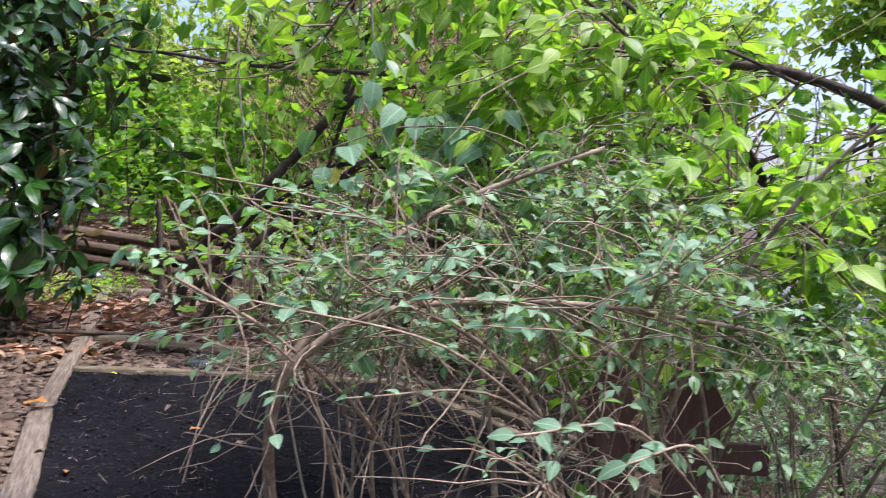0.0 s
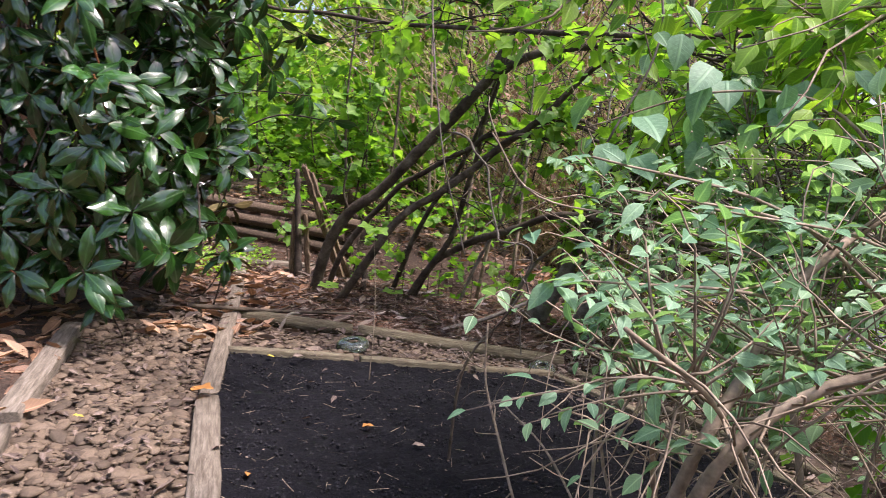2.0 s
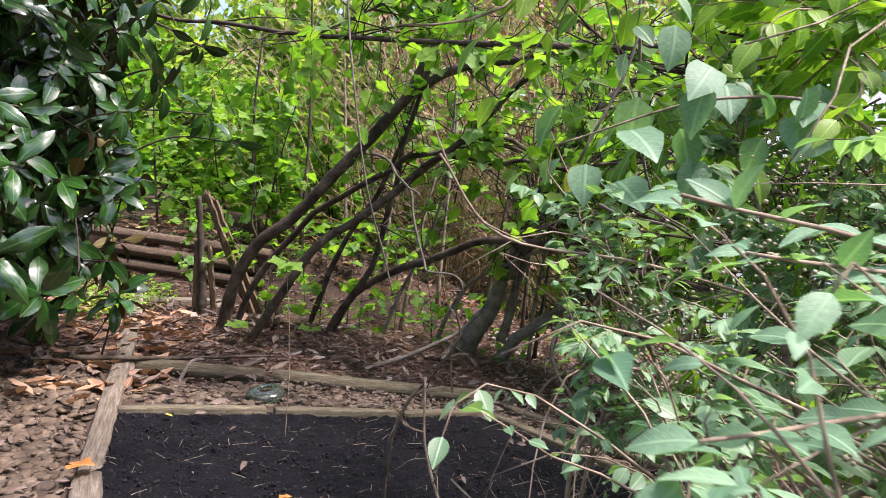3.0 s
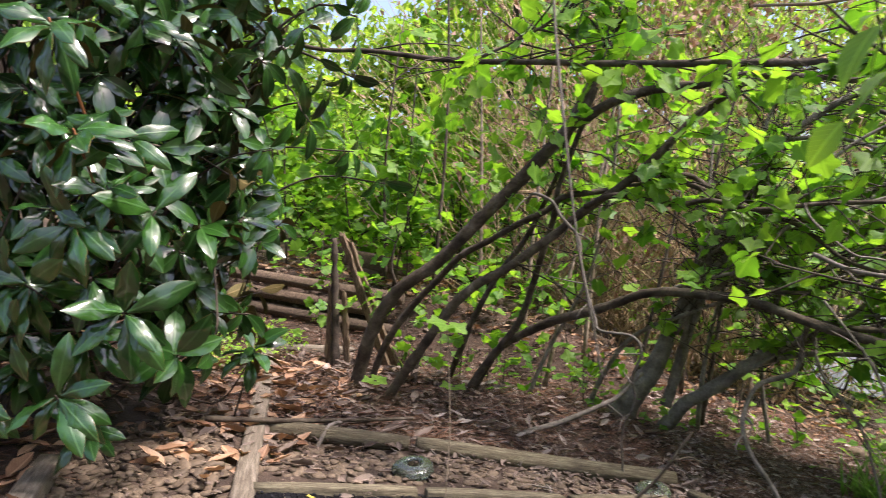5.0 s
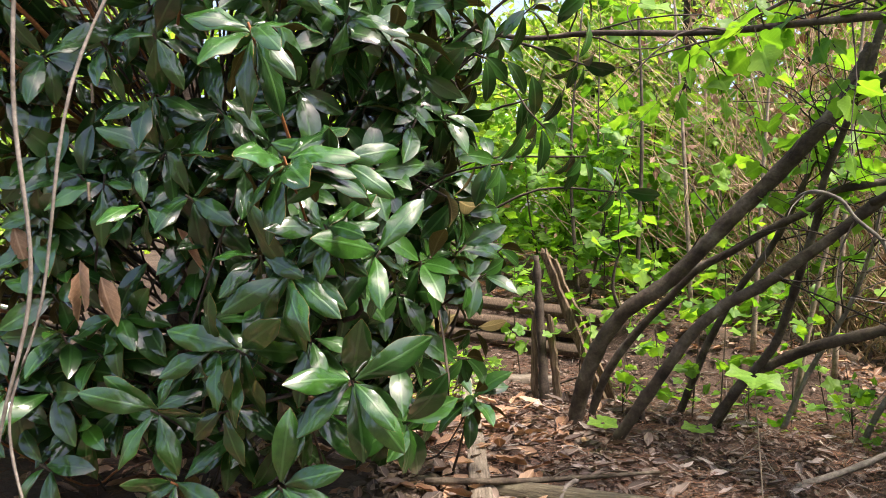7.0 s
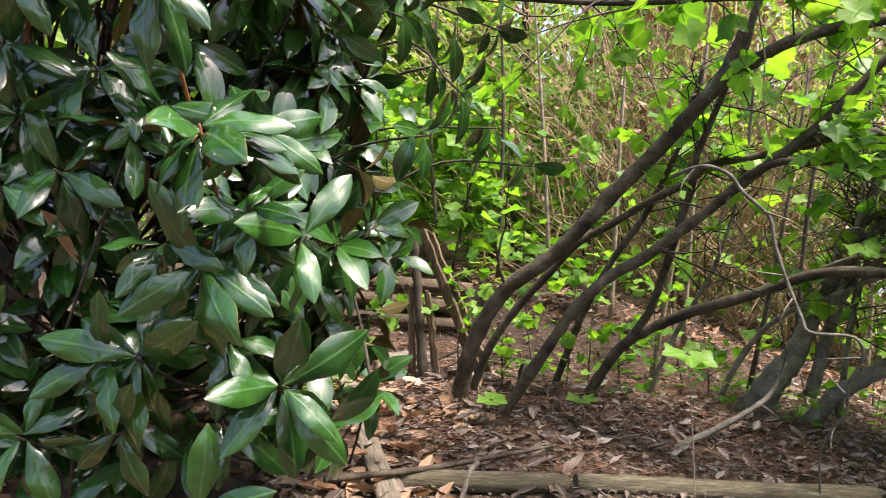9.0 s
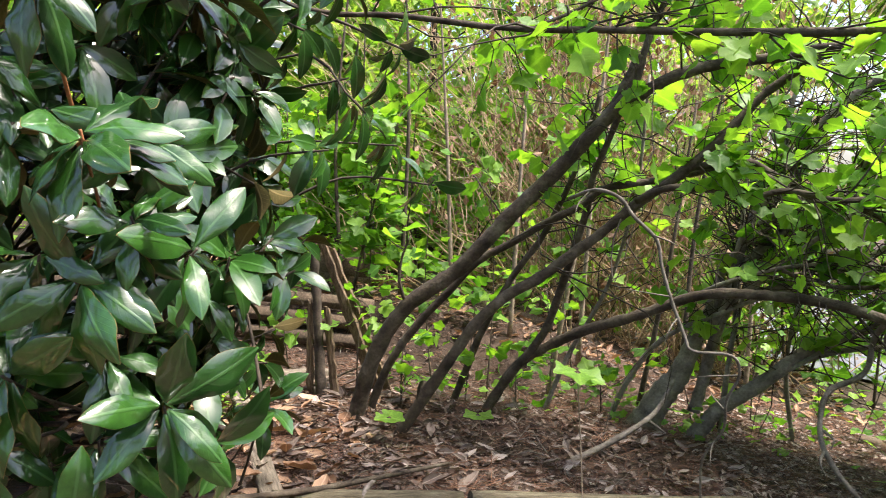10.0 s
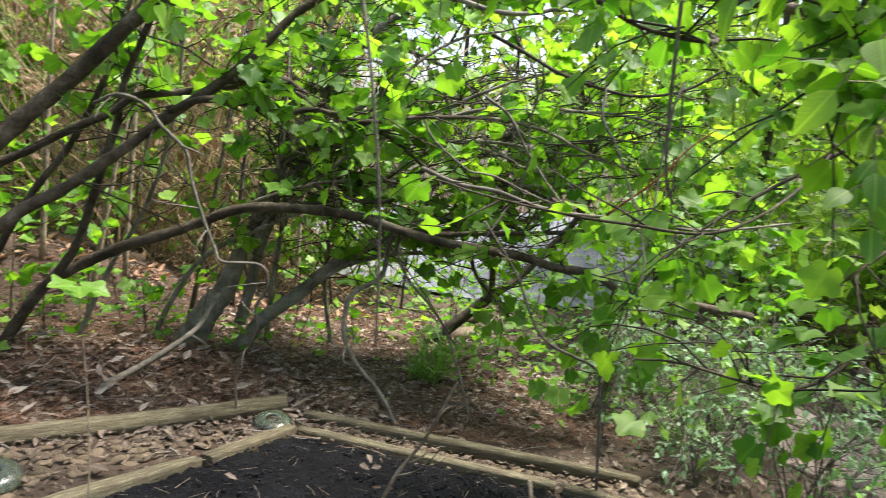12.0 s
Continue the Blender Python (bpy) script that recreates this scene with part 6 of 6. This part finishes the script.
litter("fallen_leaves", "orange-brown fallen magnolia leaves under the tree", -5.6, -2.5, 2.4, 6.8, 900, 0.15, CURLED, DRY, lambda x, y: (x < -2.69 - (y - 3.17) * 0.52) | (y > 4.6))
litter("fallen_leaves", "pale dry leaves beside the timber edging", -3.6, -2.0, 5.0, 7.3, 300, 0.12, CURLED, LITTER)
litter("fallen_leaves", "broad pale leaves scattered at the foot of the stems", -3.1, -0.4, 5.95, 7.3, 230, 0.10, CURLED, PALE)
litter("fallen_leaves", "small dry brown leaves covering the slope", -5.0, 3.4, 5.6, 9.2, 6500, 0.062, CURLED_FLAT, LITTER, lambda x, y: ~inside(x, y, BED))
litter("fallen_leaves", "matted brown leaves round the feet of the stems", -3.3, 1.3, 5.75, 8.0, 4200, 0.055, CURLED_FLAT, LITTER, lambda x, y: ~inside(x, y, BED), 0.006)
litter("fallen_leaves", "brown leaves among pebbles beside the bed", -2.6, 1.2, 4.9, 6.6, 120, 0.07, CURLED, LITTER, lambda x, y: ~inside(x, y, BED))
litter("leaf_crumbs", "brown leaf crumbs lying between pebbles", -2.8, 1.1, 4.75, 6.1, 600, 0.03, CURLED_FLAT, LITTER, lambda x, y: ~inside(x, y, BED), 0.022)
litter("fallen_leaves", "few dry leaf scraps on black soil", -2.1, 1.2, 2.2, 5.4, 46, 0.06, CURLED_FLAT, LITTER, lambda x, y: inside(x, y, BED), 0.05)
litter("fallen_leaves", "brown leaves on the ground about the path", -4.5, 2.2, -2.5, 3.0, 700, 0.09, CURLED, LITTER, lambda x, y: ~inside(x, y, BED))
litter("fallen_leaves", "small brown leaf scraps among path stones", -3.4, -1.4, 2.0, 5.4, 420, 0.05, CURLED_FLAT, LITTER, lambda x, y: inside(x, y, PATH_STONES), 0.03)
litter("leaf_crumbs", "crumbled brown leaf bits over the woodland floor", -5.0, 2.4, 5.3, 9.0, 9000, 0.03, SMALL, LITTER, lambda x, y: ~inside(x, y, BED))
litter("leaf_crumbs", "crumbled pale leaf bits on black soil", -2.3, 1.2, 2.2, 5.5, 300, 0.018, SMALL, LITTER, lambda x, y: inside(x, y, BED), 0.04)
litter("fallen_leaves", "brown leaves under the low brush", 0.9, 3.6, 3.6, 8.0, 1600, 0.07, CURLED_FLAT, LITTER, lambda x, y: ~inside(x, y, BED))
litter("fallen_leaves", "rust-brown leaves on the upper bank", -4.5, 1.5, 8.3, 11.5, 1800, 0.11, CURLED, DRY)
litter("fallen_leaves", "pale dry leaves on the lower slope", -0.6, 1.9, 5.95, 8.4, 2400, 0.055, CURLED_FLAT, PALE)
litter("fallen_leaves", "brown leaves strewn over the asphalt drive", 1.5, 8.0, 8.6, 16.0, 900, 0.09, CURLED_FLAT, LITTER, None, 0.04)
n_straw = 34000
sx = rng.uniform(-5.2, 1.6, n_straw)
sy = rng.uniform(5.5, 8.6, n_straw)
ok = ~inside(sx, sy, BED) & ~inside(sx, sy, [(-2.8, 4.7), (-0.56, 5.8), (1.3, 4.5), (1.4, 5.1), (-0.4, 6.2), (-2.95, 5.45)])
straws("pine_straw", "reddish pine straw matted over the ground", STRAW, sx[ok], sy[ok], 0.13, 0.003)
sx, sy = rng.uniform(-5.0, -2.4, 4500), rng.uniform(2.0, 5.4, 4500)
ok = sx < -2.75 - (sy - 3.17) * 0.45
straws("pine_straw", "reddish pine straw beside the gravel path", STRAW, sx[ok], sy[ok], 0.14, 0.003)
sx, sy = rng.uniform(-2.4, 1.3, 900), rng.uniform(2.0, 5.6, 900)
ok = inside(sx, sy, BED)
straws("dry_straw", "thin dry straws scattered on black soil", TWIG, sx[ok], sy[ok], 0.075, 0.0022, 0.045)


def build_sticks():
    """Small fallen twigs on the ground."""
    sticks = []
    for _ in range(260):
        x, y = rng.uniform(-3.6, 1.8), rng.uniform(5.4, 8.2)
        a, n = rng.uniform(0, 6.3), rng.uniform(0.08, 0.35)
        pts = [on_ground(x + math.cos(a) * n * k + rng.normal(0, 0.012), y + math.sin(a) * n * k + rng.normal(0, 0.012), 0.02 + abs(rng.normal(0, 0.012))) for k in (0, 0.35, 0.7, 1)]
        sticks.append(tube(smooth_line(pts, 3), rng.uniform(0.002, 0.006), 0.002, 4))
    ob = new("fallen_twigs", quick_mesh("fallen_twigs", *joined(sticks), [GREYTWIG]))
    tagged(ob, "thin grey fallen twigs strewn over leaf litter", "twigs", kind="stuff")


build_sticks()


def single_leaf(x, y, size, material, up, label, turn=0.0, shape=CURLED_FLAT):
    a = np.array([(x, y, float(ground_z(x, y)) + up)])
    ob = new("fallen_leaf", scatter("fallen_leaf", shape, turned(a, np.array([(math.cos(turn), math.sin(turn), 0.05)]), np.array([(0.1, 0.05, 1.0)]), np.array([size])), [material]))
    tagged(ob, label, "leaf", "single fallen leaves")


single_leaf(-2.25, 3.88, 0.11, ORANGE, 0.085, "orange-brown lobed leaf lying on the grey timber", 0.2, LOBE)
single_leaf(-2.21, 4.66, 0.05, YELLOW, 0.055, "small yellow leaf on black soil")
single_leaf(-1.39, 3.99, 0.08, ORANGE, 0.06, "orange-brown curled leaf on black soil", 1.0)
single_leaf(-1.64, 3.26, 0.06, ORANGE, 0.06, "reddish leaf scrap on black soil", 2.0)
single_leaf(-2.50, 3.33, 0.05, YELLOW, 0.05, "small yellow leaf on gravel", 0.4)
single_leaf(-3.45, 3.45, 0.16, YELLOW, 0.12, "large yellow magnolia leaf by the path", 2.6, CURLED_FLAT)
single_leaf(-3.15, 3.42, 0.17, ORANGE, 0.06, "large orange magnolia leaf by the path", -1.0, CURLED)
single_leaf(-2.30, 6.77, 0.09, LITTER, 0.12, "whitish curled leaf at the foot of the stems", 1.2, CURLED)

def build_clods():
    """Crumbs of compost on the black bed."""
    bm = bmesh.new()
    bmesh.ops.create_icosphere(bm, subdivisions=1, radius=1)
    v = np.array([p.co for p in bm.verts])
    f = np.array([[k.index for k in q.verts] for q in bm.faces])
    bm.free()
    x, y = rng.uniform(-2.5, 1.4, 22000), rng.uniform(1.8, 5.7, 22000)
    ok = inside(x, y, BED)
    x, y = x[ok], y[ok]
    z = -0.243 - 0.139 * x + 0.008 * y + 0.032
    lumps = [(v * rng.uniform(0.5, 1.3, (len(v), 3)) * rng.choice((0.0025, 0.0035, 0.005, 0.009)) + (a, b2, c2), f) for a, b2, c2 in zip(x, y, z)]
    ob = new("soil_crumbs", quick_mesh("soil_crumbs", *joined(lumps), [CRUMB], smooth=False))
    tagged(ob, "black compost crumbs strewn over the bed", "soil", kind="stuff")


build_clods()
place_stones("gravel_path", "path of flat tan river stones between timbers", PATH_STONES, 1500, 0.024, 0.046, key=lambda p: abs(p[1] - 3.2), floor=-0.006)
place_stones("gravel_path", "walked path of tan river stones", [(-1.9, 1.9), (-1.0, 1.7), (1.8, 0.4), (1.4, -1.6), (-2.8, -0.4), (-2.9, 1.4)], 1300, 0.024, 0.045, first=0)
place_stones("pebble_strip", "strip of grey-tan pebbles between log and bed", [(-2.6, 4.86), (-0.56, 5.92), (-0.5, 6.08), (-2.85, 5.34)], 480, 0.022, 0.042, key=lambda p: -p[0], floor=-0.012)
place_stones("pebble_strip", "pebbles along the outer bed rail", [(-0.45, 5.84), (1.0, 4.78), (1.12, 4.90), (-0.42, 5.98)], 240, 0.018, 0.034, first=150, key=lambda p: p[0], floor=-0.012)
place_stones("gravel_path", "small pebbles filling gaps of the stone path", PATH_STONES, 1500, 0.007, 0.015, first=0)
